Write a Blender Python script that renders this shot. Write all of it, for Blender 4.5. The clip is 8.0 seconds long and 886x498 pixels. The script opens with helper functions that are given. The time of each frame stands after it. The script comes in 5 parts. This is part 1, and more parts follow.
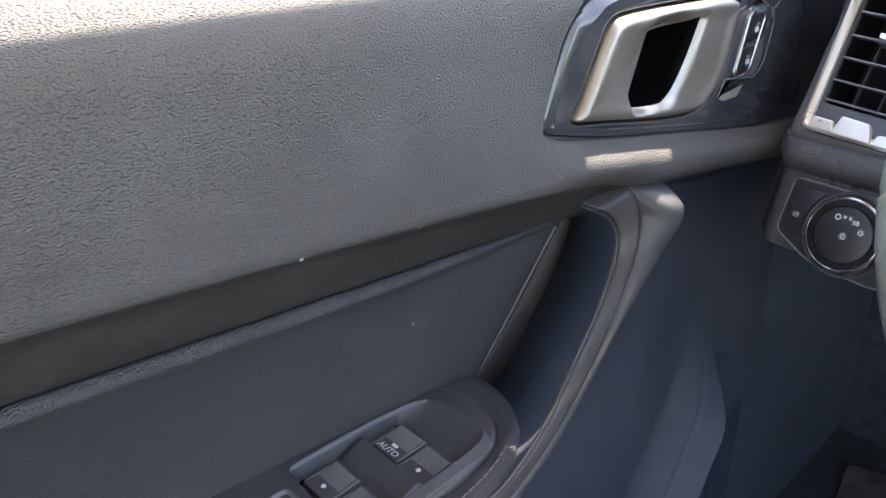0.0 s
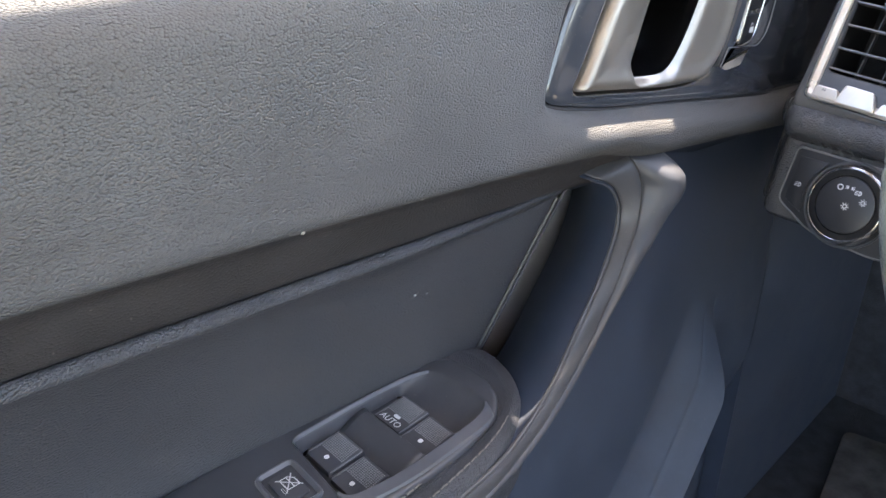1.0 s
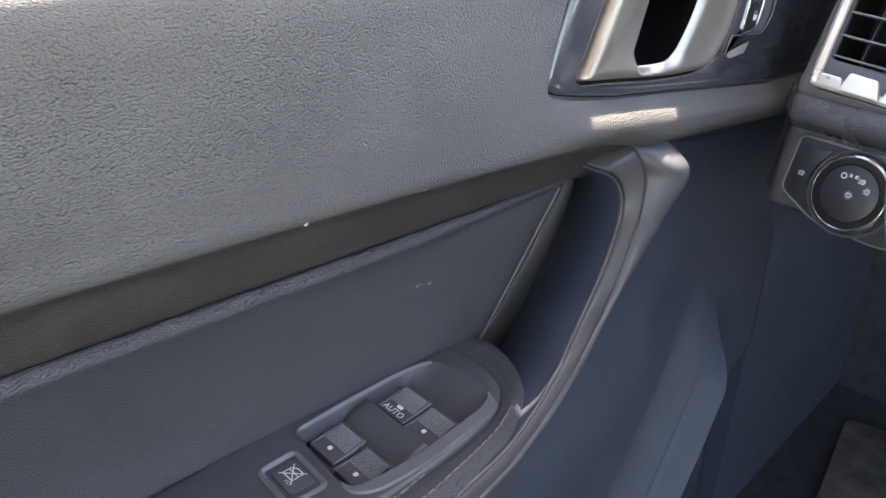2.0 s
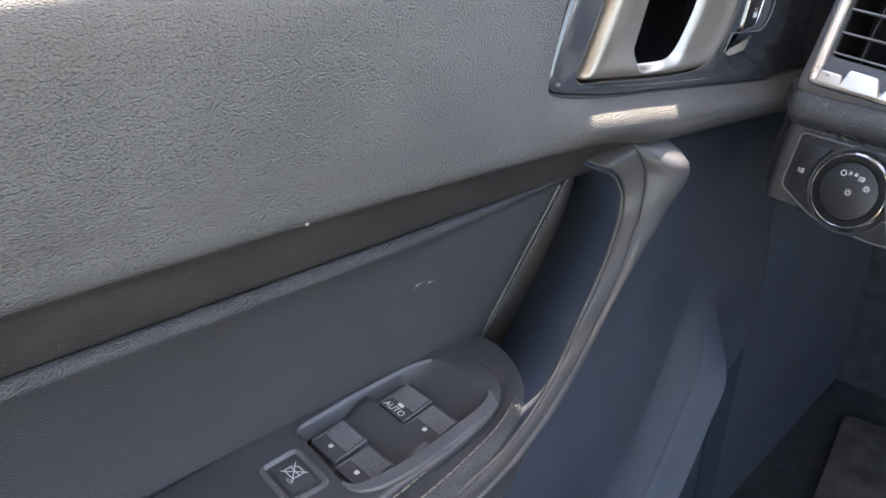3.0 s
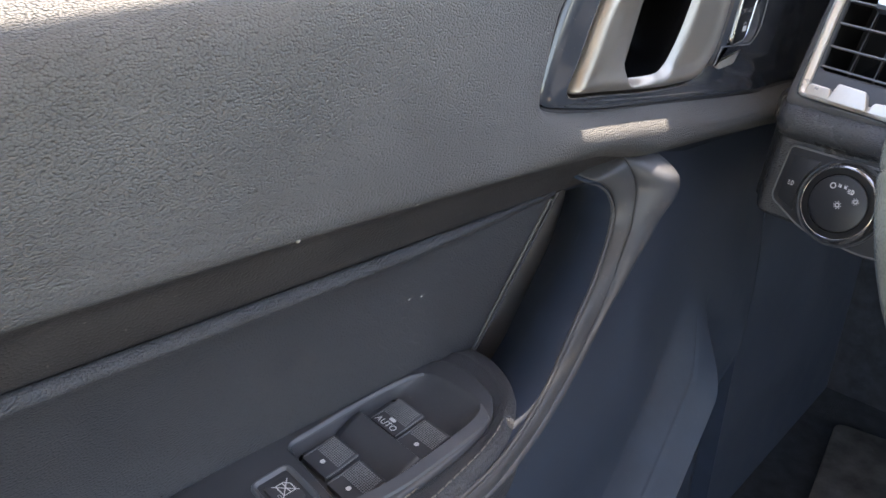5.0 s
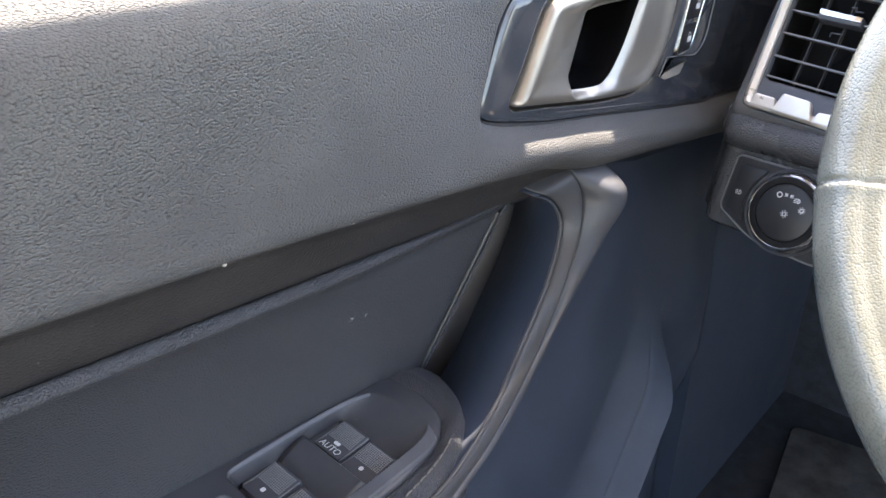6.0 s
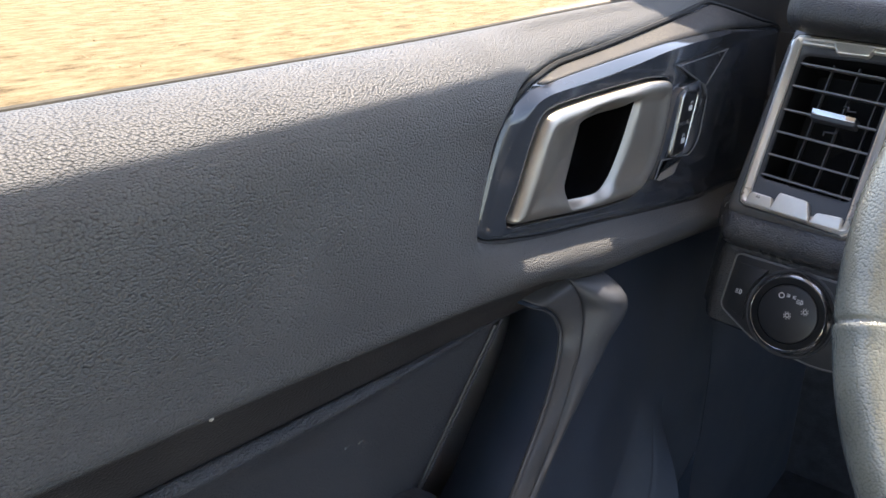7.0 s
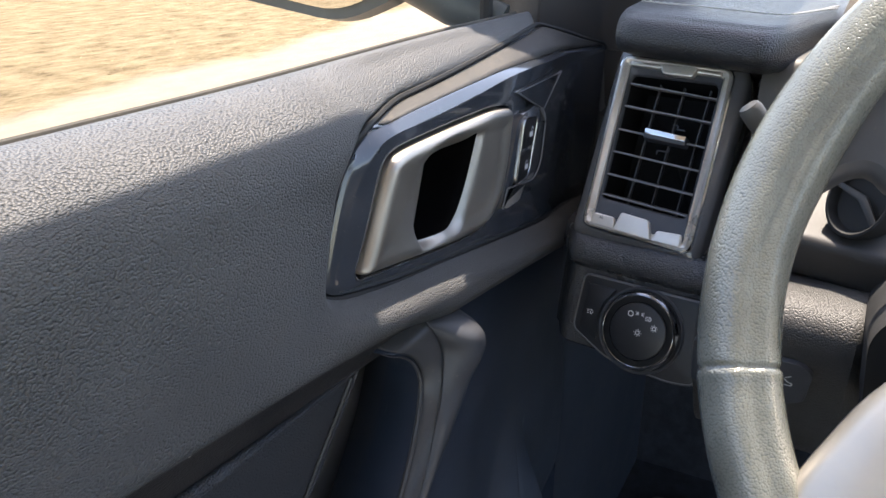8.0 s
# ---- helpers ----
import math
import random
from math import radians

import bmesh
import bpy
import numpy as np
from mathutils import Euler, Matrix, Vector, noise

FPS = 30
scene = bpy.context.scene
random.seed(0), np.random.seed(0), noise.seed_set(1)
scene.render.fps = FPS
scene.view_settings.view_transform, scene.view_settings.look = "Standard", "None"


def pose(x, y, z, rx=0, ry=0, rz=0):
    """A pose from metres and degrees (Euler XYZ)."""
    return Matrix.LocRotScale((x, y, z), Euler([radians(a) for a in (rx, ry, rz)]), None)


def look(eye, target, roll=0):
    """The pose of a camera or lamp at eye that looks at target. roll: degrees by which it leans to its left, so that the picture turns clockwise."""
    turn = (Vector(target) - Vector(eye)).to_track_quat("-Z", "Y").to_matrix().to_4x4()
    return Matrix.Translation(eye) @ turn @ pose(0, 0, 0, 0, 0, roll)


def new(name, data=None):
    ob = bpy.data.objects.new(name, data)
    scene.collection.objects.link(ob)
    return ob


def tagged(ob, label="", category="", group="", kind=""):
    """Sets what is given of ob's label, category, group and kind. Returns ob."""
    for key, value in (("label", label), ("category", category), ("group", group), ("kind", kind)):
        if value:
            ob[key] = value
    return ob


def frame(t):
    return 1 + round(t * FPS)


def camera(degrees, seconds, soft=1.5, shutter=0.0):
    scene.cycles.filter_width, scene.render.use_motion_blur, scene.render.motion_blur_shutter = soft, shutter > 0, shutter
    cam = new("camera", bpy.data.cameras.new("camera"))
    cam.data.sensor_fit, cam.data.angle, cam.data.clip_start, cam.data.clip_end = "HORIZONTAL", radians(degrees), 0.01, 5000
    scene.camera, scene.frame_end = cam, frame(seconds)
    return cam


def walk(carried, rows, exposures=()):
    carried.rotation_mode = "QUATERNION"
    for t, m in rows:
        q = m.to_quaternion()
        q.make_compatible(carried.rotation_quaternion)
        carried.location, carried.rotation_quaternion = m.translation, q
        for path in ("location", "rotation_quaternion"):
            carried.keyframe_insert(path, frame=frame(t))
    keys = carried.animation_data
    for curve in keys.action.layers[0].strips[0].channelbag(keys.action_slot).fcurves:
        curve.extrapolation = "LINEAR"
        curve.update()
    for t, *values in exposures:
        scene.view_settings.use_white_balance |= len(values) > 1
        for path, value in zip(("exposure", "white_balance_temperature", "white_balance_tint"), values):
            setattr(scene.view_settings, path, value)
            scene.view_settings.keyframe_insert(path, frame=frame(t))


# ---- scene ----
cam = camera(58.6, 8.0)
METRES, EYE, TILT, LEAN, TURN = 0.13, 1.40, -25.0, 0.0, 45.0
ROWS = [
    (0.0, 0.0, 0.0, 0.0, -0.0, 0.0, -0.0),
    (0.5, -0.006, 0.0126, 0.0003, -0.0, -1.09, 0.16),
    (1.0, -0.0112, 0.0113, 0.0136, -0.07, -2.24, 0.17),
    (1.5, -0.0152, 0.0205, 0.0165, -0.03, -2.78, 0.28),
    (3.0, -0.0287, 0.0208, 0.0382, -0.12, -3.42, 0.4),
    (3.5, -0.0357, 0.0179, 0.0489, -0.19, -3.54, 0.47),
    (4.0, -0.0407, 0.0064, 0.0666, -0.3, -3.35, 0.48),
    (5.5, 0.0104, 0.0568, 0.0822, -1.22, -2.68, 0.8),
    (6.0, 0.0864, 0.113, 0.1083, -3.21, -2.34, 1.31),
    (6.5, 0.0986, 0.09, 0.2308, -3.83, 1.47, 1.47),
    (7.0, 0.0635, 0.2523, 0.3731, -4.09, 2.21, 2.37),
    (7.5, 0.08, 0.3918, 0.4991, -6.56, 2.34, 4.17),
    (8.0, 0.0936, 0.4751, 0.5861, -15.19, 1.63, 7.04),
]
EXPOSURES = [(0.0, 2.84, 7900, 15), (0.5, 2.94, 7900, 15), (1.0, 3.17, 7950, 15), (3.0, 3.2, 8050, 15), (3.5, 3.18, 8100, 15), (4.0, 3.03, 8100, 15), (5.5, 2.83, 8000, 15), (6.0, 3.08, 7900, 15), (6.5, 2.34, 7700, 14), (7.0, 2.02, 7550, 14), (8.0, 1.82, 7400, 14)]
walk(cam, [(t, pose(0, 0, EYE, TILT, LEAN, TURN) @ pose(METRES * x, METRES * y, METRES * z, 90 + pitch, roll, yaw)) for t, x, y, z, yaw, pitch, roll in ROWS], EXPOSURES)

# ---- light: a high sun ahead of the car, slightly to the driver's side, and a clear sky
SUN = Vector((-0.05, 0.40, 0.90)).normalized()
sun = new("sun", bpy.data.lights.new("sun", "SUN"))
sun.data.energy, sun.data.angle, sun.data.color = 2.9, radians(0.5), (1.0, 0.958, 0.895)
sun.matrix_world = look((0, 0, 0), -SUN)
world = bpy.data.worlds.new("sky")
scene.world = world
world.use_nodes = True
wn = world.node_tree.nodes
sky = wn.new("ShaderNodeTexSky")
sky.sky_type, sky.sun_disc = "NISHITA", False
sky.sun_elevation, sky.sun_rotation = math.asin(SUN.z), math.atan2(SUN.x, SUN.y)
world.node_tree.links.new(sky.outputs[0], wn["Background"].inputs[0])
wn["Background"].inputs[1].default_value = 0.15


# ---- materials
def material(name, base, rough, metal=0.0, coat=0.0, spec=0.5):
    m = bpy.data.materials.new(name)
    m.use_nodes = True
    b = m.node_tree.nodes["Principled BSDF"]
    b.inputs["Base Color"].default_value = (*base, 1)
    b.inputs["Roughness"].default_value, b.inputs["Metallic"].default_value = rough, metal
    b.inputs["Coat Weight"].default_value, b.inputs["Coat Roughness"].default_value = coat, 0.06
    b.inputs["Specular IOR Level"].default_value = spec
    return m


def node(m, kind, **values):
    n = m.node_tree.nodes.new("ShaderNode" + kind)
    for key, value in values.items():
        n.inputs[key.replace("_", " ")].default_value = value
    return n


def wire(m, a, out, b, into):
    m.node_tree.links.new(a.outputs[out], b.inputs[into])


def coords(m, scale=(1, 1, 1)):
    c, mp = m.node_tree.nodes.new("ShaderNodeTexCoord"), m.node_tree.nodes.new("ShaderNodeMapping")
    mp.inputs["Scale"].default_value = scale
    wire(m, c, "Object", mp, "Vector")
    return mp


def ramp(m, source, out, stops):
    r = m.node_tree.nodes.new("ShaderNodeValToRGB")
    e = r.color_ramp.elements
    while len(e) < len(stops):
        e.new(0.5)
    for el, (at, col) in zip(e, stops):
        el.position, el.color = at, (*col, 1)
    wire(m, source, out, r, "Fac")
    return r


def mottle(m, base, amount, scale, flecks=0.0, fleck_colour=(0.35, 0.32, 0.27), fleck_scale=420.0):
    """Uneven colour: soft smudges at a large scale, and scattered dust specks."""
    b = m.node_tree.nodes["Principled BSDF"]
    mp = coords(m)
    n = node(m, "TexNoise", Scale=scale, Detail=6.0, Roughness=0.62)
    wire(m, mp, 0, n, "Vector")
    lo, hi = [max(0, c * (1 - amount)) for c in base], [min(1, c * (1 + amount)) for c in base]
    r = ramp(m, n, 0, [(0.32, lo), (0.68, hi)])
    out, sock = r, 0
    if flecks:
        d = node(m, "TexNoise", Scale=fleck_scale, Detail=2.0)
        wire(m, mp, 0, d, "Vector")
        big = node(m, "TexNoise", Scale=9.0, Detail=3.0)
        wire(m, mp, 0, big, "Vector")
        t = ramp(m, d, 0, [(0.70 if fleck_scale < 800 else 0.54, (0, 0, 0)), (0.78 if fleck_scale < 800 else 0.66, (1, 1, 1))])
        g = ramp(m, big, 0, [(0.42, (0, 0, 0)), (0.70, (flecks, flecks, flecks))])
        mul = node(m, "Math")
        mul.operation = "MULTIPLY"
        wire(m, t, 0, mul, 0)
        wire(m, g, 0, mul, 1)
        mix = m.node_tree.nodes.new("ShaderNodeMix")
        mix.data_type = "RGBA"
        wire(m, mul, 0, mix, "Factor")
        wire(m, r, 0, mix, 6)
        mix.inputs[7].default_value = (*fleck_colour, 1)
        out, sock = mix, 2
    wire(m, out, sock, b, "Base Color")
    rr = b.inputs["Roughness"].default_value
    q = ramp(m, n, 0, [(0.3, [rr * 0.86] * 3), (0.7, [min(1, rr * 1.14)] * 3)])
    wire(m, q, 0, b, "Roughness")
    return m


def grain(m, cell, depth, stretch=(1, 1, 1), turn=0.0, valley_shade=0.20):
    """Embossed hide: rounded pebbles of uneven size parted by valleys, with deeper creases running between groups of them."""
    b = m.node_tree.nodes["Principled BSDF"]
    c, mp = m.node_tree.nodes.new("ShaderNodeTexCoord"), m.node_tree.nodes.new("ShaderNodeMapping")
    mp.inputs["Scale"].default_value, mp.inputs["Rotation"].default_value = stretch, (0, 0, radians(turn))
    wire(m, c, "UV", mp, "Vector")
    wob = node(m, "TexNoise", Scale=0.45 / cell, Detail=2.0)
    wire(m, mp, 0, wob, "Vector")
    add = m.node_tree.nodes.new("ShaderNodeMix")
    add.data_type, add.blend_type = "RGBA", "LINEAR_LIGHT"
    add.inputs[0].default_value = cell * 0.32
    wire(m, mp, 0, add, 6)
    wire(m, wob, "Color", add, 7)
    v = node(m, "TexVoronoi", Scale=1.0 / cell, Randomness=0.95)
    v.voronoi_dimensions, v.feature = "2D", "SMOOTH_F1"
    v.inputs["Smoothness"].default_value = 0.12
    wire(m, add, 2, v, "Vector")
    dome = node(m, "Math")
    dome.operation = "POWER"
    dome.inputs[1].default_value = 2.0
    wire(m, v, "Distance", dome, 0)
    crease = node(m, "TexVoronoi", Scale=0.42 / cell, Randomness=1.0)
    crease.voronoi_dimensions, crease.feature = "2D", "DISTANCE_TO_EDGE"
    wire(m, add, 2, crease, "Vector")
    deep = ramp(m, crease, "Distance", [(0.0, (0, 0, 0)), (0.06, (0.5, 0.5, 0.5)), (0.20, (1, 1, 1))])
    high = node(m, "Math")
    high.operation = "MULTIPLY_ADD"
    high.inputs[1].default_value = -1.25
    high.inputs[2].default_value = 1.0
    wire(m, dome, 0, high, 0)
    total = node(m, "Math")
    total.operation = "MULTIPLY_ADD"
    total.inputs[1].default_value = 0.05
    wire(m, deep, 0, total, 0)
    wire(m, high, 0, total, 2)
    f = node(m, "TexNoise", Scale=5.0 / cell, Detail=2.0)
    wire(m, mp, 0, f, "Vector")
    rough = node(m, "Math")
    rough.operation = "MULTIPLY_ADD"
    rough.inputs[1].default_value = 0.12
    wire(m, f, 0, rough, 0)
    wire(m, total, 0, rough, 2)
    bump = node(m, "Bump", Strength=1.0, Distance=depth)
    wire(m, rough, 0, bump, "Height")
    wire(m, bump, 0, b, "Normal")
    # shade of the valleys is put into the colour: pebble tops paler
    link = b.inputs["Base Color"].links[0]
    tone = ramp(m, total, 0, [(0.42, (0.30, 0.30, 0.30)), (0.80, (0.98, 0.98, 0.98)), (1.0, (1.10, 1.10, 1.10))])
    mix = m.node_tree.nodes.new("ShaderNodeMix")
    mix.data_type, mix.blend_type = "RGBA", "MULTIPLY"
    mix.inputs[0].default_value = valley_shade
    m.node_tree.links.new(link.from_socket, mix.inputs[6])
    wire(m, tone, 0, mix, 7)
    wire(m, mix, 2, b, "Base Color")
    return m


def pitted(m, size, depth):
    b = m.node_tree.nodes["Principled BSDF"]
    mp = coords(m)
    n = node(m, "TexNoise", Scale=1 / size, Detail=3.0, Roughness=0.6)
    wire(m, mp, 0, n, "Vector")
    bump = node(m, "Bump", Strength=1.0, Distance=depth)
    wire(m, n, 0, bump, "Height")
    wire(m, bump, 0, b, "Normal")
    return m


def finish(name, base, rough, metal=0.0, coat=0.0, spec=0.5, smudge=0.18, smudge_scale=14.0, flecks=0.0, cell=0.0, depth=0.0, pit=0.0, pit_depth=0.0, stretch=(1, 1, 1), turn=0.0):
    m = material(name, base, rough, metal, coat, spec)
    mottle(m, base, smudge, smudge_scale, flecks)
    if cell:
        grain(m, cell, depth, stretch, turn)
    elif pit:
        pitted(m, pit, pit_depth)
    return m


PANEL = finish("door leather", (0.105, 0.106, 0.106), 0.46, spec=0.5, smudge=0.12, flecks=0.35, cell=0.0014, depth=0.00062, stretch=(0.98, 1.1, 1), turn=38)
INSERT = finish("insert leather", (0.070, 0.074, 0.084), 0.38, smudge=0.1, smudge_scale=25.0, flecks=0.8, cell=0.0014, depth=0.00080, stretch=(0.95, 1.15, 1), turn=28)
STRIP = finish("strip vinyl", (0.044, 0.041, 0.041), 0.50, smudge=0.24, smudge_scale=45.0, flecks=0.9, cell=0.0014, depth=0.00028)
# black plastic; the sky's blue sheen is put into its base colour
PLASTIC = finish("black plastic", (0.046, 0.062, 0.092), 0.55, flecks=0.3, pit=0.0007, pit_depth=0.00008)
PLATE = finish("switch plate plastic", (0.066, 0.070, 0.080), 0.42, spec=0.5, flecks=0.4, pit=0.0006, pit_depth=0.00005)
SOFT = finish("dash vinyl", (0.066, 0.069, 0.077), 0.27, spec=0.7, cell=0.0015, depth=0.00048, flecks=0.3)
PULL = finish("pull plastic", (0.070, 0.072, 0.078), 0.40, flecks=0.5, pit=0.0007, pit_depth=0.00008)
# darker than the other plastics: shade of the recesses put into the colour
DARK = finish("shaded cavity plastic", (0.022, 0.034, 0.058), 0.6, pit=0.001, pit_depth=0.0001)
GLOSS = finish("piano grey trim", (0.050, 0.057, 0.070), 0.16, coat=1.0, smudge=0.1, flecks=0.25)
DUSTY = material("dusty trim top", (0.026, 0.025, 0.024), 0.55)
mottle(DUSTY, (0.034, 0.032, 0.030), 0.3, 60.0, 0.9, (0.20, 0.163, 0.122), 900.0)
pitted(DUSTY, 0.0009, 0.0003)
SATIN = finish("satin silver", (0.47, 0.435, 0.385), 0.43, metal=0.88, smudge=0.05, smudge_scale=30, pit=0.0009, pit_depth=0.00002)
BRUSHED = finish("brushed vent silver", (0.82, 0.765, 0.69), 0.31, metal=0.55, smudge=0.08, smudge_scale=30)
CHROME = finish("chrome", (0.78, 0.77, 0.75), 0.12, metal=1.0, smudge=0.05, smudge_scale=40)
SILVER = finish("silver paint", (0.53, 0.50, 0.455), 0.40, metal=0.75, smudge=0.06, smudge_scale=30, flecks=0.1)
# dark leather whose grey-green sheen is painted into the base colour
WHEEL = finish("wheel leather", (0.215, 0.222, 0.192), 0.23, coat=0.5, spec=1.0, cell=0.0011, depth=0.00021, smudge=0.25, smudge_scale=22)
HOUSING = finish("dusty outer plastic", (0.085, 0.095, 0.092), 0.42, flecks=0.5, pit=0.001, pit_depth=0.0001)
RUBBER = finish("rubber seal", (0.02, 0.02, 0.02), 0.7, pit=0.001, pit_depth=0.0001)
TRIM = finish("pillar fabric trim", (0.036, 0.032, 0.030), 0.85, pit=0.0012, pit_depth=0.0002)
# LINER and SHELL cover unseen surfaces, kept pale to bounce light
LINER = finish("roof lining", (0.70, 0.675, 0.63), 0.95, pit=0.002, pit_depth=0.0003)
CARPET = finish("carpet", (0.044, 0.048, 0.057), 0.95, smudge=0.4, smudge_scale=40, flecks=0.4, pit=0.003, pit_depth=0.002)
MAT = finish("dusty rubber mat", (0.15, 0.146, 0.140), 0.85, smudge=0.5, smudge_scale=18, flecks=0.6, pit=0.002, pit_depth=0.0006)
SHELL = finish("beige cabin lining", (0.56, 0.53, 0.47), 0.9, pit=0.002, pit_depth=0.0003)
SKIN = finish("body paint", (0.32, 0.32, 0.33), 0.3, coat=0.8, smudge=0.05)
PRINT = material("white print", (0.72, 0.73, 0.74), 0.5)
THREAD = finish("pale thread", (0.23, 0.21, 0.19), 0.7, smudge=0.2, smudge_scale=200)
MIRROR = material("mirror glass", (0.85, 0.86, 0.87), 0.02, metal=1.0)


# ---- mesh helpers
def part(name, bm, mat, parent=None, label="", smooth=True, thick=0.0):
    me = bpy.data.meshes.new(name)
    bmesh.ops.recalc_face_normals(bm, faces=bm.faces)
    if thick:
        side = sum((f.normal * f.calc_area() for f in bm.faces), Vector())
        mid = sum((v.co for v in bm.verts), Vector()) / len(bm.verts)
        if side.dot(Vector((0.1, 0.1, 1.42)) - mid) < 0:
            bmesh.ops.reverse_faces(bm, faces=bm.faces)
    bm.to_mesh(me)
    bm.free()
    me.materials.append(mat)
    me.polygons.foreach_set("use_smooth", [smooth] * len(me.polygons))
    if smooth:
        me.set_sharp_from_angle(angle=radians(38))
    ob = new(name, me)
    if parent:
        ob.parent = parent
    if label:
        tagged(ob, label)
    if thick:
        mod = ob.modifiers.new("thickness", "SOLIDIFY")
        mod.thickness, mod.offset = thick, -1
    return ob


def thing(name, at, label, category, kind="", group=""):
    ob = new(name)
    ob.location = at
    ob.empty_display_size = 0.02
    return tagged(ob, label, category, group, kind)


def under(ob, parent):
    """Parents ob, keeping its place in the world."""
    ob.parent = parent
    ob.matrix_parent_inverse = Matrix.Translation(parent.location).inverted() if parent.type == "EMPTY" else Matrix()
    return ob


def unroll(bm, faces, rows):
    """Lays the sheet out flat in metres, so that grain keeps one size all over it."""
    p = np.array([[tuple(q) for q in row] for row in rows], float)
    du = np.linalg.norm(np.roll(p, -1, axis=0) - p, axis=2).mean(axis=1)
    dv = np.median(np.linalg.norm(np.roll(p, -1, axis=1) - p, axis=2), axis=0)
    u, v = np.concatenate([[0], np.cumsum(du)]), np.concatenate([[0], np.cumsum(dv)])
    layer = bm.loops.layers.uv.verify()
    for f, i, j in faces:
        for lp_, (a, b) in zip(f.loops, ((i, j), (i, j + 1), (i + 1, j + 1), (i + 1, j))):
            lp_[layer].uv = (u[a], v[b])


def grid(rows, closed=False, loop=False, bm=None):
    """A sheet through rows of points; closed joins each row's ends, loop joins the last row to the first."""
    bm = bm or bmesh.new()
    bm.loops.layers.uv.verify()
    vs = [[bm.verts.new(p) for p in row] for row in rows]
    n, m = len(vs), len(vs[0])
    made = []
    for i in range(n if loop else n - 1):
        for j in range(m if closed else m - 1):
            a, b = vs[i], vs[(i + 1) % n]
            made.append((bm.faces.new((a[j], a[(j + 1) % m], b[(j + 1) % m], b[j])), i, j))
    unroll(bm, made, rows)
    return bm


def capped(rows, bm=None):
    """A closed tube through rings of points, with both ends filled."""
    bm = bm or bmesh.new()
    bm.loops.layers.uv.verify()
    vs = [[bm.verts.new(p) for p in row] for row in rows]
    m = len(vs[0])
    made = []
    for i, (a, b) in enumerate(zip(vs, vs[1:])):
        for j in range(m):
            made.append((bm.faces.new((a[j], a[(j + 1) % m], b[(j + 1) % m], b[j])), i, j))
    unroll(bm, made, rows)
    bm.faces.new(vs[0])
    bm.faces.new(vs[-1][::-1])
    return bm


def spline(pts, n, closed=False):
    """n points evenly along a smooth curve through pts."""
    P = [np.array(p, float) for p in pts]
    k = len(P)
    out = []
    for i in range(k if closed else k - 1):
        if closed:
            a, b, c, d = P[i - 1], P[i], P[(i + 1) % k], P[(i + 2) % k]
        else:
            a, b, c, d = P[max(i - 1, 0)], P[i], P[i + 1], P[min(i + 2, k - 1)]
        for u in np.linspace(0, 1, 16, endpoint=False):
            out.append(0.5 * (2 * b + (c - a) * u + (2 * a - 5 * b + 4 * c - d) * u * u + (3 * b - a - 3 * c + d) * u ** 3))
    out.append(P[0] if closed else P[-1])
    out = np.array(out)
    s = np.concatenate([[0], np.cumsum(np.linalg.norm(np.diff(out, axis=0), axis=1))])
    at = np.linspace(0, s[-1], n, endpoint=not closed)
    return np.stack([np.interp(at, s, out[:, j]) for j in range(out.shape[1])], 1)


def rounded(poly, r, n=5):
    """A polygon's outline with its corners rounded by r (one radius, or one for each corner)."""
    out, k = [], len(poly)
    for i in range(k):
        a, b, c = (np.array(poly[j % k], float) for j in (i - 1, i, i + 1))
        rr = r[i] if isinstance(r, (list, tuple)) else r
        u, v = a - b, c - b
        rr = min(rr, 0.48 * np.linalg.norm(u), 0.48 * np.linalg.norm(v))
        p, q = b + u / np.linalg.norm(u) * rr, b + v / np.linalg.norm(v) * rr
        for t in np.linspace(0, 1, n):
            out.append((1 - t) ** 2 * p + 2 * t * (1 - t) * b + t * t * q)
    return np.array(out)


def by_angle(poly, centre, n):
    """The outline's points at n even angles round a centre, so that several outlines can be joined ring to ring."""
    poly, c = np.array(poly, float), np.array(centre, float)
    out = []
    for a in np.linspace(0, 2 * math.pi, n, endpoint=False):
        d = np.array((math.cos(a), math.sin(a)))
        best = None
        for p, q in zip(poly, np.roll(poly, -1, axis=0)):
            e, w = q - p, p - c
            den = d[0] * e[1] - d[1] * e[0]
            if abs(den) < 1e-12:
                continue
            t = (w[0] * e[1] - w[1] * e[0]) / den
            u = (w[0] * d[1] - w[1] * d[0]) / den
            if t > 0 and -1e-6 <= u <= 1 + 1e-6 and (best is None or t > best):
                best = t
        out.append(c + d * best)
    return np.array(out)


def grow(poly, d):
    """An outline moved outwards by d (inwards: minus), point by point."""
    poly = np.array(poly, float)
    t = np.roll(poly, -1, axis=0) - np.roll(poly, 1, axis=0)
    t /= np.linalg.norm(t, axis=1)[:, None] + 1e-12
    nrm = np.stack([t[:, 1], -t[:, 0]], 1)
    area = np.sum(poly[:, 0] * np.roll(poly[:, 1], -1) - poly[:, 1] * np.roll(poly[:, 0], -1))
    return poly + nrm * d * (1 if area > 0 else -1)


def sstep(a, b, x):
    t = min(1.0, max(0.0, (x - a) / (b - a)))
    return t * t * (3 - 2 * t)


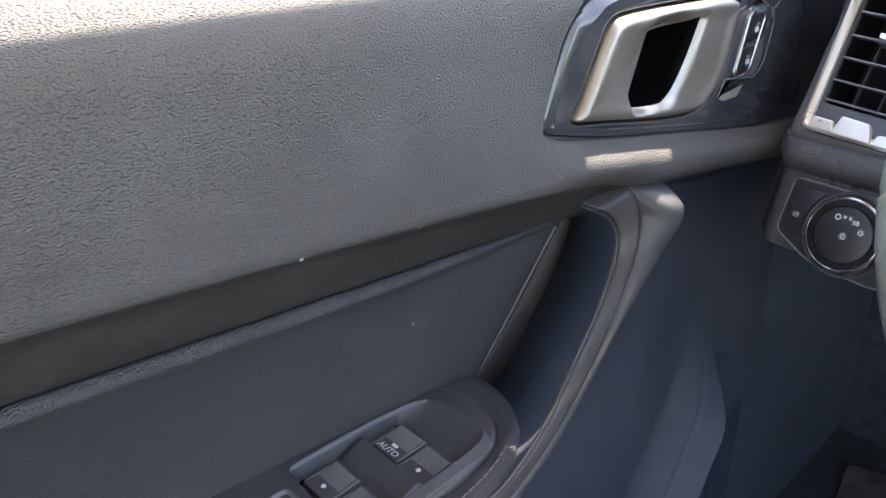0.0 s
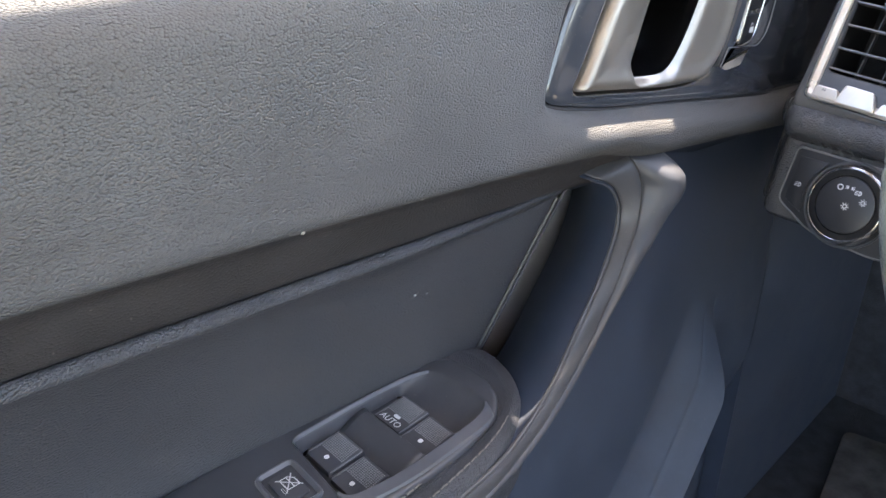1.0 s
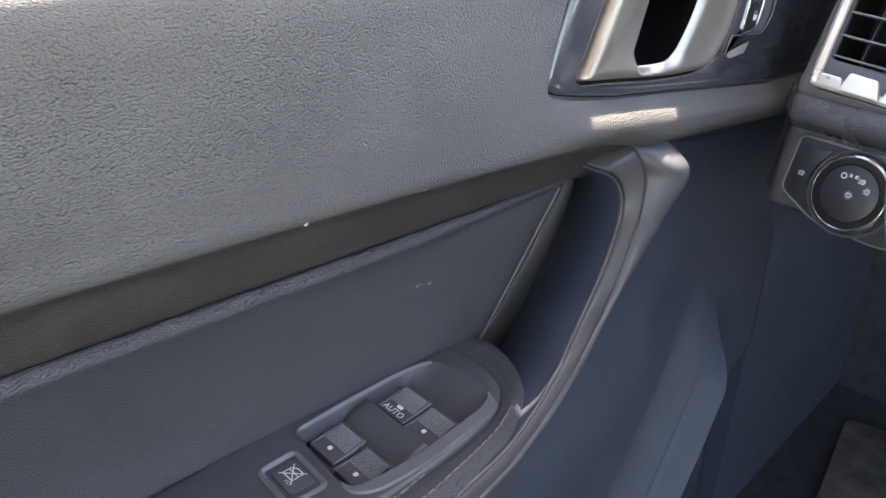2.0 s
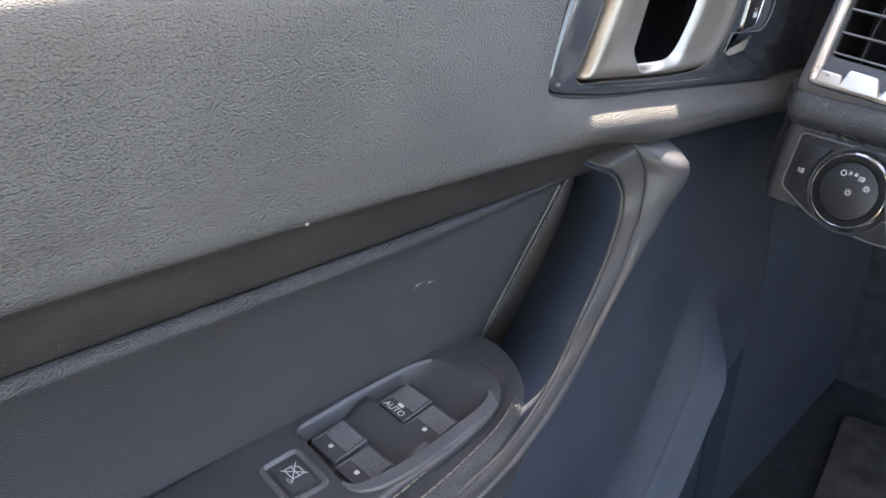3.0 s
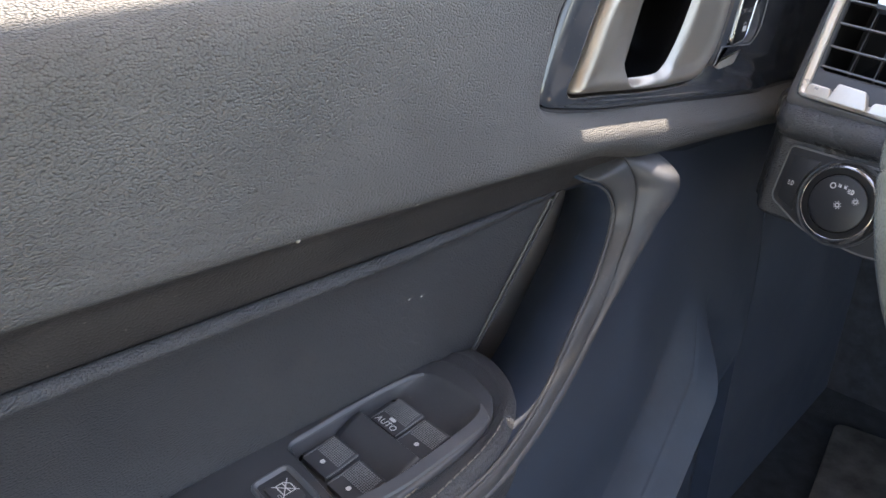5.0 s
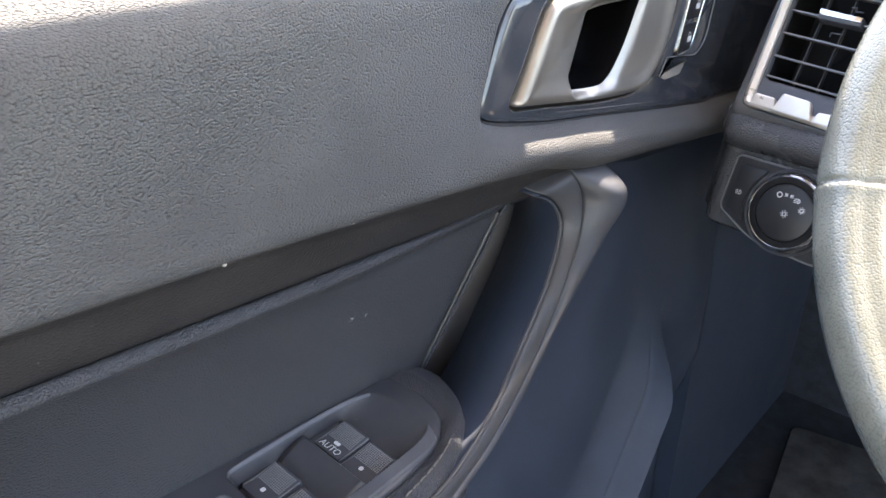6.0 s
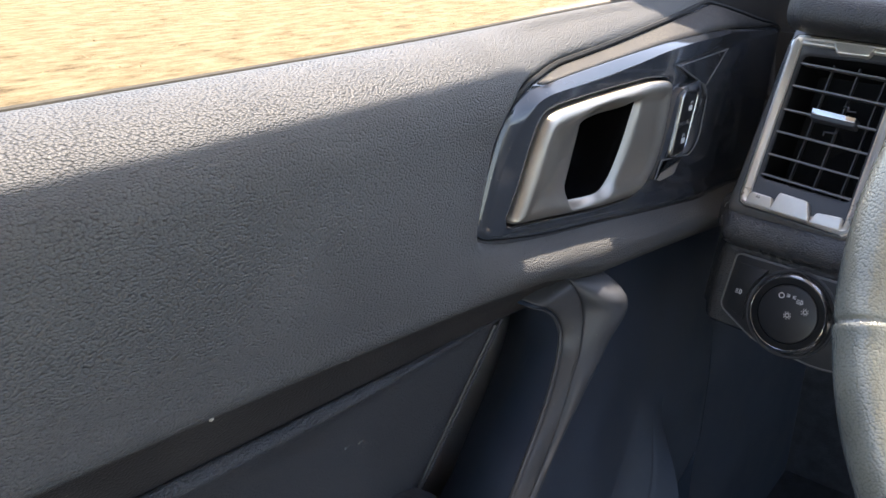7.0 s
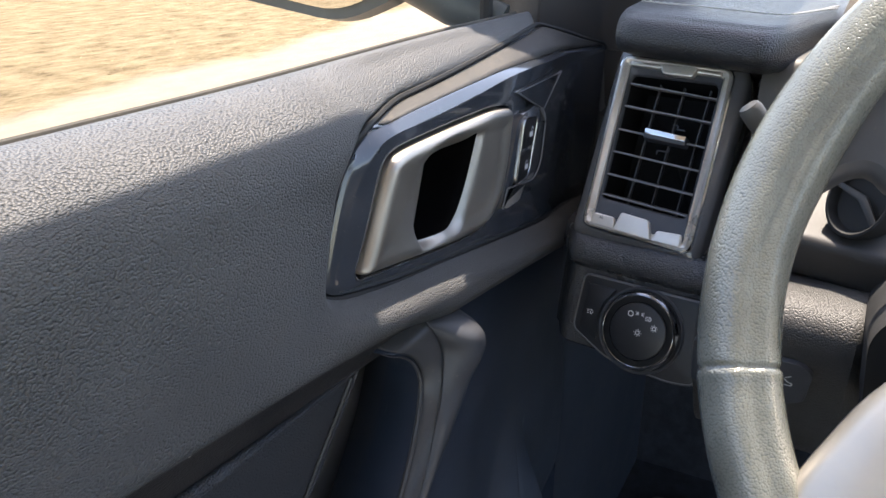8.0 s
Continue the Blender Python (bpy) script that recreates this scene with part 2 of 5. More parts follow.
def tube(pts, r, n=8, bm=None, flat=1.0):
    """A round rod along pts, with its ends filled."""
    pts = [Vector(p) for p in pts]
    rows = []
    for i, p in enumerate(pts):
        t = (pts[min(i + 1, len(pts) - 1)] - pts[max(i - 1, 0)]).normalized()
        side = t.cross(Vector((0, 0, 1)))
        side = side.normalized() if side.length > 0.05 else t.cross(Vector((1, 0, 0))).normalized()
        up = side.cross(t)
        rr = r[i] if isinstance(r, (list, tuple, np.ndarray)) else r
        rows.append([p + side * rr * math.cos(a) + up * rr * flat * math.sin(a) for a in np.linspace(0, 2 * math.pi, n, endpoint=False)])
    return capped(rows, bm)


def slab(poly, place, thick, bevel=0.0, bm=None):
    """A plate with the outline poly (u, v); place(u, v, w) puts it into the world, w rising to its face, whose edge is bevelled."""
    poly = np.array(poly)
    rings = [(0, 0), (0, thick - bevel)]
    if bevel:
        rings += [(-bevel * 0.3, thick - bevel * 0.3), (-bevel, thick)]
    return capped([[place(u, v, w) for u, v in grow(poly, d)] for d, w in rings], bm)


def flip(o):
    """place() for a local frame: an origin, and directions right, up and out."""
    origin, right, up, out = (Vector(q) for q in o)
    return lambda u, v, w: origin + right * u + up * v + out * w


def ring_print(place, c, r, w, h=0.0003, n=20, a0=0.0, a1=2 * math.pi, bm=None):
    """A flat printed ring or arc."""
    bm = bm or bmesh.new()
    rows = [[place(c[0] + rr * math.cos(a), c[1] + rr * math.sin(a), h) for rr in (r - w / 2, r + w / 2)] for a in np.linspace(a0, a1, n)]
    return grid(rows, bm=bm)


def bar_print(place, a, b, w, h=0.0003, bm=None):
    """A flat printed stroke from a to b."""
    bm = bm or bmesh.new()
    a, b = np.array(a, float), np.array(b, float)
    t = (b - a) / np.linalg.norm(b - a)
    s = np.array((-t[1], t[0])) * w / 2
    bm.faces.new([bm.verts.new(place(*q, h)) for q in (a + s, b + s, b - s, a - s)])
    return bm


def box(lo, hi, bm=None, bevel=0.0):
    bm2 = bmesh.new()
    bmesh.ops.create_cube(bm2, size=1.0)
    for v in bm2.verts:
        v.co = Vector([lo[i] + (v.co[i] + 0.5) * (hi[i] - lo[i]) for i in range(3)])
    if bevel:
        bmesh.ops.bevel(bm2, geom=bm2.edges[:], offset=bevel, segments=3, affect="EDGES", profile=0.5)
    return bm2


# ---- outside: one sheet of ground, a pale dirt track beside the car, dry grass beyond
def ground_material():
    m = material("dry field", (0.5, 0.4, 0.25), 0.95, spec=0.1)
    b = m.node_tree.nodes["Principled BSDF"]
    mp = coords(m)
    n1, n2 = node(m, "TexNoise", Scale=3.2, Detail=10.0, Roughness=0.8), node(m, "TexNoise", Scale=0.28, Detail=4.0)
    rows_dir = coords(m, (1.3, 0.6, 1.0))
    wire(m, rows_dir, 0, n1, "Vector")
    wire(m, mp, 0, n2, "Vector")
    straw = ramp(m, n1, 0, [(0.36, (0.120, 0.086, 0.047)), (0.47, (0.240, 0.180, 0.100)), (0.60, (0.355, 0.274, 0.165))])
    dirt = ramp(m, n1, 0, [(0.3, (0.36, 0.288, 0.212)), (0.7, (0.45, 0.365, 0.275))])
    sep = m.node_tree.nodes.new("ShaderNodeSeparateXYZ")
    wire(m, mp, 0, sep, 0)
    wob = node(m, "Math")
    wob.operation = "MULTIPLY_ADD"
    wob.inputs[1].default_value = 2.0
    wire(m, n2, 0, wob, 0)
    wire(m, sep, "X", wob, 2)
    bend = node(m, "Math")
    bend.operation = "MULTIPLY_ADD"
    bend.inputs[1].default_value = 0.2
    wire(m, sep, "Y", bend, 0)
    wire(m, wob, 0, bend, 2)
    edge = node(m, "MapRange")
    edge.inputs["From Min"].default_value, edge.inputs["From Max"].default_value = -4.45, -4.05
    wire(m, bend, 0, edge, "Value")
    mix = m.node_tree.nodes.new("ShaderNodeMix")
    mix.data_type = "RGBA"
    wire(m, edge, "Result", mix, "Factor")
    wire(m, straw, 0, mix, 6)
    wire(m, dirt, 0, mix, 7)
    wire(m, mix, 2, b, "Base Color")
    bump = node(m, "Bump", Strength=1.0, Distance=0.05)
    wire(m, n1, 0, bump, "Height")
    wire(m, bump, 0, b, "Normal")
    return m


ground_bm = grid([[(x, y, 0) for x in (-3000, -60, -12, 0, 60, 3000)] for y in (-3000, -60, 0, 60, 3000)])
tagged(part("ground", ground_bm, ground_material()), "dry field with a pale dirt track beside the car", "ground", kind="structure")

rng = random.Random(4)
straw = material("dry straw", (0.62, 0.48, 0.26), 0.8, spec=0.2)
sn = straw.node_tree.nodes.new("ShaderNodeNewGeometry")
sr = ramp(straw, sn, "Random Per Island", [(0.0, (0.30, 0.22, 0.11)), (0.5, (0.35, 0.27, 0.14)), (1.0, (0.40, 0.31, 0.18))])
wire(straw, sr, 0, straw.node_tree.nodes["Principled BSDF"], "Base Color")
verts, faces = [], []
for _ in range(2400):
    x, y = rng.uniform(-26, -6.0), rng.uniform(1, 30)
    if noise.noise((x * 0.45, y * 0.45, 0)) < -0.12 or x + 0.2 * y > -5.5:
        continue
    for _ in range(3):
        a, h, w, lean = rng.uniform(0, 6.28), rng.uniform(0.008, 0.022), rng.uniform(0.005, 0.013), rng.uniform(0.02, 0.09)
        bx, by = x + rng.uniform(-0.08, 0.08), y + rng.uniform(-0.08, 0.08)
        k = len(verts)
        verts += [(bx - w * math.sin(a), by + w * math.cos(a), 0), (bx + w * math.sin(a), by - w * math.cos(a), 0), (bx + lean * math.cos(a), by + lean * math.sin(a), h)]
        faces.append((k, k + 1, k + 2))
grass_me = bpy.data.meshes.new("dry_grass")
grass_me.from_pydata(verts, [], faces)
grass_me.materials.append(straw)
tagged(new("dry_grass", grass_me), "tufts of dry yellow grass on the field", "grass", kind="stuff")

# ---- the cabin's shell: unseen roof, rear and far walls shape the light inside
tagged(part("roof", box((-0.3133, -0.80, 1.76), (1.25, 0.36, 1.80)), LINER, smooth=False), "unseen pale roof, its edge set to shade the door", "roof", kind="structure")
# added out of view: shades the armrest and pull, leaves the ledge sunlit
tagged(part("sun_block_side", capped([[(x, y, z) for x, y in ((-0.3133, 0.36), (-0.3133, 0.632), (-0.2960, 0.632), (-0.2960, 0.715), (-0.135, 0.715), (-0.135, 0.36))] for z in (1.765, 1.80)]), LINER, smooth=False), "added unseen sun blocker above the driver's door", "roof", kind="structure")
tagged(part("wall_rear", box((-0.40, -0.84, 0.44), (1.30, -0.80, 1.00)), SHELL, smooth=False), "unseen beige rear wall, placed to let light onto the dashboard", "wall", kind="structure")
tagged(part("wall_right", box((1.25, -0.80, 0.44), (1.30, 1.1, 1.33)), SHELL, smooth=False), "unseen beige far side of the cabin, pale for bounced light", "wall", kind="structure")
tagged(part("floor", box((-0.36, -0.80, 0.44), (1.25, 0.44, 0.48)), CARPET, smooth=False), "dark carpeted cabin floor", "floor", kind="structure")
tagged(part("footwell_floor", box((-0.36, 0.44, 0.44), (1.25, 1.36, 0.48)), CARPET, smooth=False), "dark carpeted footwell floor", "floor", kind="structure")
tagged(part("firewall", box((-0.40, 1.36, 0.44), (1.30, 1.40, 1.28)), CARPET, smooth=False), "dark carpeted bulkhead of the footwell", "wall", kind="structure")

# added out of view: its outline draws the sun's edge on sill and bezel
tagged(part("sun_block_corner", capped([[(x, y, z) for x, y in ((-0.46, 0.786), (-0.378, 0.792), (-0.360, 0.799), (-0.346, 0.814), (-0.335, 0.840), (-0.326, 0.851), (-0.315, 0.865), (-0.3085, 0.873), (-0.3065, 0.803), (-0.3035, 0.757), (-0.2968, 0.757), (-0.2945, 0.776), (-0.2850, 0.776), (-0.2850, 0.742), (-0.20, 0.70), (-0.136, 0.67), (-0.136, 1.02), (-0.46, 1.02))] for z in (1.77, 1.80)]), LINER, smooth=False), "added unseen sun blocker ahead of the roof", "roof", kind="structure")
tagged(part("pillar_post", capped([[(x, y, z) for x, y in ((-0.46, 0.86), (-0.40, 0.84), (-0.37, 0.90), (-0.43, 0.93))] for z in (1.40, 1.77)]), HOUSING, smooth=False), "dusty grey windscreen pillar", "pillar", kind="structure")
pillar_bm = capped([[(x, y + 0.10 * (z - 1.36), z) for x, y in ((-0.46, 0.99), (-0.46, 0.92), (-0.393, 0.850), (-0.325, 0.752), (-0.300, 0.868), (-0.222, 0.880), (-0.215, 0.91))] for z in (1.26, 1.445)])
bmesh.ops.bevel(pillar_bm, geom=pillar_bm.edges[:], offset=0.008, segments=3, affect="EDGES", profile=0.5)
tagged(part("pillar_trim", pillar_bm, TRIM), "dark grey moulded windscreen pillar trim", "pillar", kind="structure")
tagged(part("cowl", box((-0.46, 0.86, 1.27), (1.25, 1.38, 1.325)), TRIM, smooth=False), "plain dark cowl under the windscreen", "cowl", kind="structure")
tagged(part("kick_panel", box((-0.50, 0.872, 0.42), (-0.322, 1.38, 1.30)), PLASTIC, smooth=False), "black kick panel beside the footwell", "panel", kind="structure")

# ---- the driver's door
door = thing("car_door", (-0.34, 0.2, 0.55), "closed driver's door with dark grey grained trim and silver handle", "car door")


def dpart(name, bm, mat, label="", smooth=True, thick=0.0, parent=None):
    ob = part(name, bm, mat, None, label, smooth, thick)
    if parent:
        ob.parent = parent
        return ob
    return under(ob, door)


def strip_top(y):
    return 1.2568 - 0.070 * y - 0.055 * max(0.0, y) ** 2 - 0.010 * sstep(0.42, 0.50, y)


def ridge_z(y):
    return 1.2138 - 0.075 * y


BEZ = rounded([(0.3665, 1.2595), (0.437, 1.2430), (0.51, 1.2315), (0.60, 1.2160), (0.722, 1.1960), (0.835, 1.1780), (0.858, 1.245), (0.862, 1.3300), (0.735, 1.3615), (0.700, 1.3590), (0.640, 1.3548), (0.590, 1.3512), (0.545, 1.3482), (0.506, 1.3460), (0.470, 1.3440), (0.4160, 1.3410), (0.396, 1.3255), (0.3855, 1.306)],
              [0.014, 0.02, 0.02, 0.03, 0.03, 0.01, 0.01, 0.006, 0.006, 0.01, 0.02, 0.02, 0.02, 0.02, 0.02, 0.020, 0.015, 0.02], 7)


def roll_shift(y):
    """How far the sill's roll is set back beside the bezel."""
    return -0.016 * sstep(0.405, 0.485, y)


def outline_distance(poly, pts):
    """Signed distance of points to an outline, negative inside."""
    a, b = poly, np.roll(poly, -1, axis=0)
    best, inside = np.full(len(pts), 9.0), np.zeros(len(pts), bool)
    for p, q in zip(a, b):
        e = q - p
        t = np.clip(((pts - p) @ e) / (e @ e), 0, 1)
        best = np.minimum(best, np.linalg.norm(pts - p - t[:, None] * e, axis=1))
        with np.errstate(divide="ignore", invalid="ignore"):
            cross = ((p[1] > pts[:, 1]) != (q[1] > pts[:, 1])) & (pts[:, 0] < (q[0] - p[0]) * (pts[:, 1] - p[1]) / (q[1] - p[1]) + p[0])
        inside ^= cross
    return np.where(inside, -best, best)


def bezel_foot(y):
    return float(np.interp(y, (0.36, 0.437, 0.51, 0.60, 0.722, 0.80), (1.2585, 1.2430, 1.2315, 1.2160, 1.1960, 1.1845)))


def upper_profile(y):
    zs = strip_top(y)
    return spline([(-0.340, 1.350), (-0.3385, 1.364), (-0.333, 1.3705), (-0.318, 1.3695), (-0.3025, 1.3640), (-0.2925, 1.3560), (-0.2862, 1.3465), (-0.2826, 1.3365), (-0.2812, 1.3290), (-0.2805, 1.318),
                   (-0.2790, 1.285), (-0.2771, zs + 0.014), (-0.2768, zs + 0.005), (-0.2788, zs - 0.0005), (-0.2850, zs - 0.0035)], 110)


ys = list(np.arange(-0.62, 0.33, 0.025)) + list(np.arange(0.33, 0.44, 0.0016)) + list(np.arange(0.44, 0.866, 0.003))
rows = []
for y in ys:
    prof = upper_profile(y)
    d = outline_distance(BEZ, np.stack([np.full(len(prof), y), prof[:, 1]], 1))
    row = []
    for (x, z), dist in zip(prof, d):
        inboard = sstep(-0.314, -0.298, x)
        x += roll_shift(y) * sstep(1.318, 1.334, z) * sstep(-0.334, -0.300, x)
        sink = (1 - sstep(-0.006, 0.0075, dist)) * inboard * (1 - 0.7 * sstep(1.343, 1.353, z))
        zf = bezel_foot(y)
        led = sstep(0.335, 0.43, y) * sstep(zf + 0.006, zf - 0.016, z) * sstep(strip_top(y) - 0.006, strip_top(y) + 0.012, z)
        sink *= 1 - 0.75 * sstep(zf + 0.004, zf - 0.002, z)
        x2 = x + 0.011 * led - 0.013 * sink - 0.05 * (1 - sstep(-0.022, -0.010, dist)) * inboard
        if y > 0.33 and z < 1.335:
            x2 -= 0.005 * sstep(0.33, 0.42, y) * (1 - led) * sstep(1.335, 1.31, z) * sstep(zf - 0.02, zf, z)
        past = sstep(0.0, 0.007, y - 0.707 - 1.19 * max(-0.300 - x2, -0.003)) * sstep(1.322, 1.340, z)
        x2 -= 0.012 * past * sstep(-0.32, -0.30, x2)
        row.append((x2, y, z - 0.045 * past - 0.007 * sink * (1 if z > 1.35 else 0) - 0.0036 * sstep(0.62, 0.34, y) * sstep(1.340, 1.364, z)))
    rows.append(row)
dpart("upper_panel", grid(rows), PANEL, "dark grey leather-grained upper door trim, sunlit along the sill", thick=0.003)

rows = [[(x, y, z) for x, z in spline([(-0.2835, strip_top(y) - 0.0025), (-0.291, strip_top(y) - 0.010), (-0.2960, 0.5 * strip_top(y) + 0.5 * ridge_z(y)), (-0.3015, ridge_z(y) + 0.0085), (-0.3050, ridge_z(y) + 0.0005)], 14)]
        for y in np.linspace(-0.62, 0.50, 90)]
dpart("trim_strip", grid(rows), STRIP, "black vinyl strip with pale dust specks", thick=0.003)


def insert_end(z):
    """The insert's front edge: a straight slanting line down to the armrest's nose."""
    return 0.382 + 0.054 * (z - 1.064) / 0.107


def insert_profile(y):
    zr = ridge_z(y)
    return spline([(-0.3050, zr + 0.0018), (-0.3020, zr + 0.0032), (-0.2990, zr + 0.0022), (-0.2974, zr - 0.0008), (-0.2982, zr - 0.0040), (-0.3012, zr - 0.0066), (-0.3060, zr - 0.0095), (-0.3100, zr - 0.0150), (-0.319, zr - 0.029), (-0.332, zr - 0.056), (-0.343, zr - 0.085), (-0.3490, zr - 0.110), (-0.3525, 1.060)], 90)


flat_profile = insert_profile(0.0)
rows = []
for u in np.linspace(0, 1, 80):
    row = []
    for k in range(90):
        y = -0.62 + u * 1.05
        for _ in range(4):
            z = max(1.058, flat_profile[k][1] + ridge_z(y) - ridge_z(0.0))
            y = -0.62 + u * (insert_end(z) + 0.62)
        x = flat_profile[k][0]
        w = sstep(0.70, 0.97, u) * sstep(1.195, 1.172, z)
        x = x * (1 - w) + w * (-0.334 + 0.021 * (z - 1.064) / 0.107)
        row.append((x - 0.006 * sstep(0.985, 1.0, u), y, z))
    rows.append(row)
dpart("door_insert", grid(rows), INSERT, "dark leather-grained insert with rolled upper edge and scuffs", thick=0.003)
edge = [Vector(rows[-2][k]) + Vector((0.0012, 0.001, 0)) for k in range(90) if rows[-2][k][2] < 1.176]
dpart("insert_piping", tube(edge, 0.0012, 6), PULL, "thin shiny edge of the insert")

# the hollow behind the pull handle: a leather-grained side wall, then a back coloured dark for its shade
def hollow_rows(a, b, n):
    rows = []
    for z in np.linspace(0.97, 1.205, 24):
        e = insert_end(z)
        xi = -0.3355 + 0.021 * (z - 1.064) / 0.107
        run = spline([(xi, e - 0.003), (xi - 0.014, e + 0.009), (-0.372, e + 0.026), (-0.392, e + 0.060), (-0.385, e + 0.095), (-0.350, e + 0.112), (-0.315, e + 0.110)], 40)
        rows.append([(x, y, z) for x, y in spline(run[a:b], n)])
    return rows


dpart("hollow_side", grid(hollow_rows(0, 12, 10)), INSERT, "dark leather-grained side of the hollow", thick=0.002)
dpart("handle_hollow", grid(hollow_rows(11, 40, 18)), DARK, "deep hollow behind the pull, coloured dark for its shade", thick=0.002)

# the pull handle: a bar from below the release lever down to the armrest's nose
left = spline([(-0.304, 0.432, 1.1935), (-0.2885, 0.438, 1.1895), (-0.285, 0.446, 1.186), (-0.283, 0.455, 1.178), (-0.281, 0.461, 1.165), (-0.279, 0.458, 1.151), (-0.276, 0.448, 1.138), (-0.272, 0.432, 1.122), (-0.268, 0.414, 1.109), (-0.263, 0.393, 1.097), (-0.260, 0.378, 1.086), (-0.256, 0.360, 1.074), (-0.2525, 0.340, 1.0645), (-0.2475, 0.318, 1.0605), (-0.2415, 0.291, 1.0595), (-0.2385, 0.255, 1.0585), (-0.236, 0.20, 1.0565), (-0.228, -0.1, 1.0545), (-0.223, -0.6, 1.0545)], 420)
ridge = spline([(-0.302, 0.476, 1.2045), (-0.2835, 0.4705, 1.2010), (-0.277, 0.474, 1.192), (-0.274, 0.477, 1.180), (-0.271, 0.473, 1.167), (-0.268, 0.465, 1.150), (-0.266, 0.453, 1.135), (-0.264, 0.440, 1.117), (-0.262, 0.425, 1.101), (-0.259, 0.405, 1.085), (-0.256, 0.384, 1.071), (-0.252, 0.359, 1.0595), (-0.248, 0.336, 1.0525), (-0.2435, 0.311, 1.0495), (-0.2395, 0.290, 1.0480), (-0.2365, 0.255, 1.0450), (-0.230, 0.20, 1.040), (-0.222, -0.1, 1.035), (-0.217, -0.6, 1.035)], 420)
rows, inner = [], []
for i in range(420):
    L, R = Vector(left[i]), Vector(ridge[i])
    f = R - L
    rows.append([L + f * 0.10 + Vector((-0.0016, 0, 0)), L + f * 0.13 + Vector((0.0002, 0, 0)), L + f * 0.17 + Vector((0.0009, 0, 0)), L + f * 0.40 + Vector((0.0016, 0, 0)), L + f * 0.70 + Vector((0.0018, 0, 0)), L + f * 0.92 + Vector((0.0012, 0, 0)), L + f * 0.98 + Vector((0.0005, 0, 0)), R])
    if i < 190:
        deep = sstep(0, 12, i)
        inner.append([L + f * 0.10 + Vector((-0.0016, 0, 0)), L + f * 0.03 + Vector((-0.0026, 0, 0)), L + Vector((-0.004, 0.0, 0)), L + Vector((-0.004 - 0.016 * deep, 0.004, 0.0)), L + Vector((-0.004 - 0.060 * deep, 0.030, -0.004))])
pull = dpart("pull_handle", grid(rows), PULL, "curved dark grey pull handle with worn edge", thick=0.002)
dpart("pull_inner_face", grid(inner), DARK, "inner face of the pull, coloured dark for its shade", thick=0.0015)
bead = [Vector(p) + Vector((-0.0008, 0, 0)) for p in left[4:200]]
dpart("handle_piping", tube(bead, [0.0013 * sstep(0, 20, i) * (1 - 0.45 * sstep(140, 195, i)) + 0.0003 for i in range(len(bead))], 8), PULL, "raised worn bead along the pull's inner edge")
# the pull's rounded outer side, full at its head and thinning out towards the armrest
rows = []
for i in range(200):
    R = Vector(ridge[i])
    head = sstep(1.085, 1.185, R.z)
    crown = sstep(1.2045, 1.184, R.z)
    wide, out = 0.008 + 0.027 * head, 0.001 + 0.011 * head * crown + 0.009 * sstep(1.150, 1.180, R.z) * crown
    back = (0.030 + 0.012 * head) * (1 - 0.2 * (1 - crown))
    rows.append([R + Vector((dx * out - dd * back, dy * wide, -0.10 * dy * wide * (1 - head))) for dx, dy, dd in
                 ((0, 0, 0), (0.12, 0.02, 0), (0.45, 0.10, 0), (0.75, 0.22, 0), (0.95, 0.40, 0), (1.0, 0.58, 0), (0.92, 0.74, 0), (0.72, 0.88, 0.02), (0.40, 0.97, 0.12), (0.10, 1.03, 0.30), (0.0, 1.05, 0.60), (0.0, 1.06, 1.0))])
# the pull's own plastic again, tinted bluer and darker for its shaded side
dpart("pull_side", grid(rows), finish("shaded pull plastic", (0.066, 0.070, 0.080), 0.42, flecks=0.5, pit=0.0007, pit_depth=0.00008), "rounded dark grey outer side of the pull", thick=0.0015)


# the lower panel, set back, with the map pocket's swelling
def bar_edge(z):
    """Where the panel starts: under the pull's side, and below the armrest on down and back."""
    if z > 1.050:
        return float(np.interp(z, ridge[:300, 2][::-1], ridge[:300, 1][::-1])) + 0.003
    return max(-0.3, 0.316 - (1.050 - z) * 1.9)


def lower_x(y, z):
    x = -0.304 + 0.010 * sstep(1.10, 0.90, z) - 0.014 * sstep(0.50, 0.75, y) - 0.010 * sstep(0.76, 0.87, y)
    q = (y - 0.697) * 0.746 - (z - 0.942) * 0.666
    a = (y - 0.697) * 0.666 + (z - 0.942) * 0.746
    swell = sstep(0.040, -0.070, a)
    if q < 0:
        x += (0.050 * max(0.0, (q + 0.060) / 0.060) ** 1.6 - 0.0016 * math.exp(-((q + 0.020) / 0.0016) ** 2)) * swell
    else:
        x += (0.050 - 0.080 * sstep(0, 0.012, q)) * swell
    return x


rows = []
for z in np.concatenate([np.linspace(1.206, 1.10, 30), np.linspace(1.097, 0.46, 170)]):
    yq = 0.697 + (z - 0.942) * 0.666 / 0.746
    y0 = bar_edge(z)
    yq = min(0.74, max(y0 + 0.12, yq))
    rows.append([(lower_x(y, z), y, z) for y in np.concatenate([np.linspace(y0, yq - 0.086, 40), np.linspace(yq - 0.084, yq - 0.0005, 60), yq + np.linspace(0, 0.014, 10), np.linspace(yq + 0.018, 0.874, 30)])])
dpart("lower_panel", grid(rows), PLASTIC, "smooth black lower door trim with map pocket", thick=0.002)
# dark sheet set in as the shade below the upper trim
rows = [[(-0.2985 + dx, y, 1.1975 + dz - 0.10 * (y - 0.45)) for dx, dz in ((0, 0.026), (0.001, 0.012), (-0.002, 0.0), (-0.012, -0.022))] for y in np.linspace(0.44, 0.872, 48)]
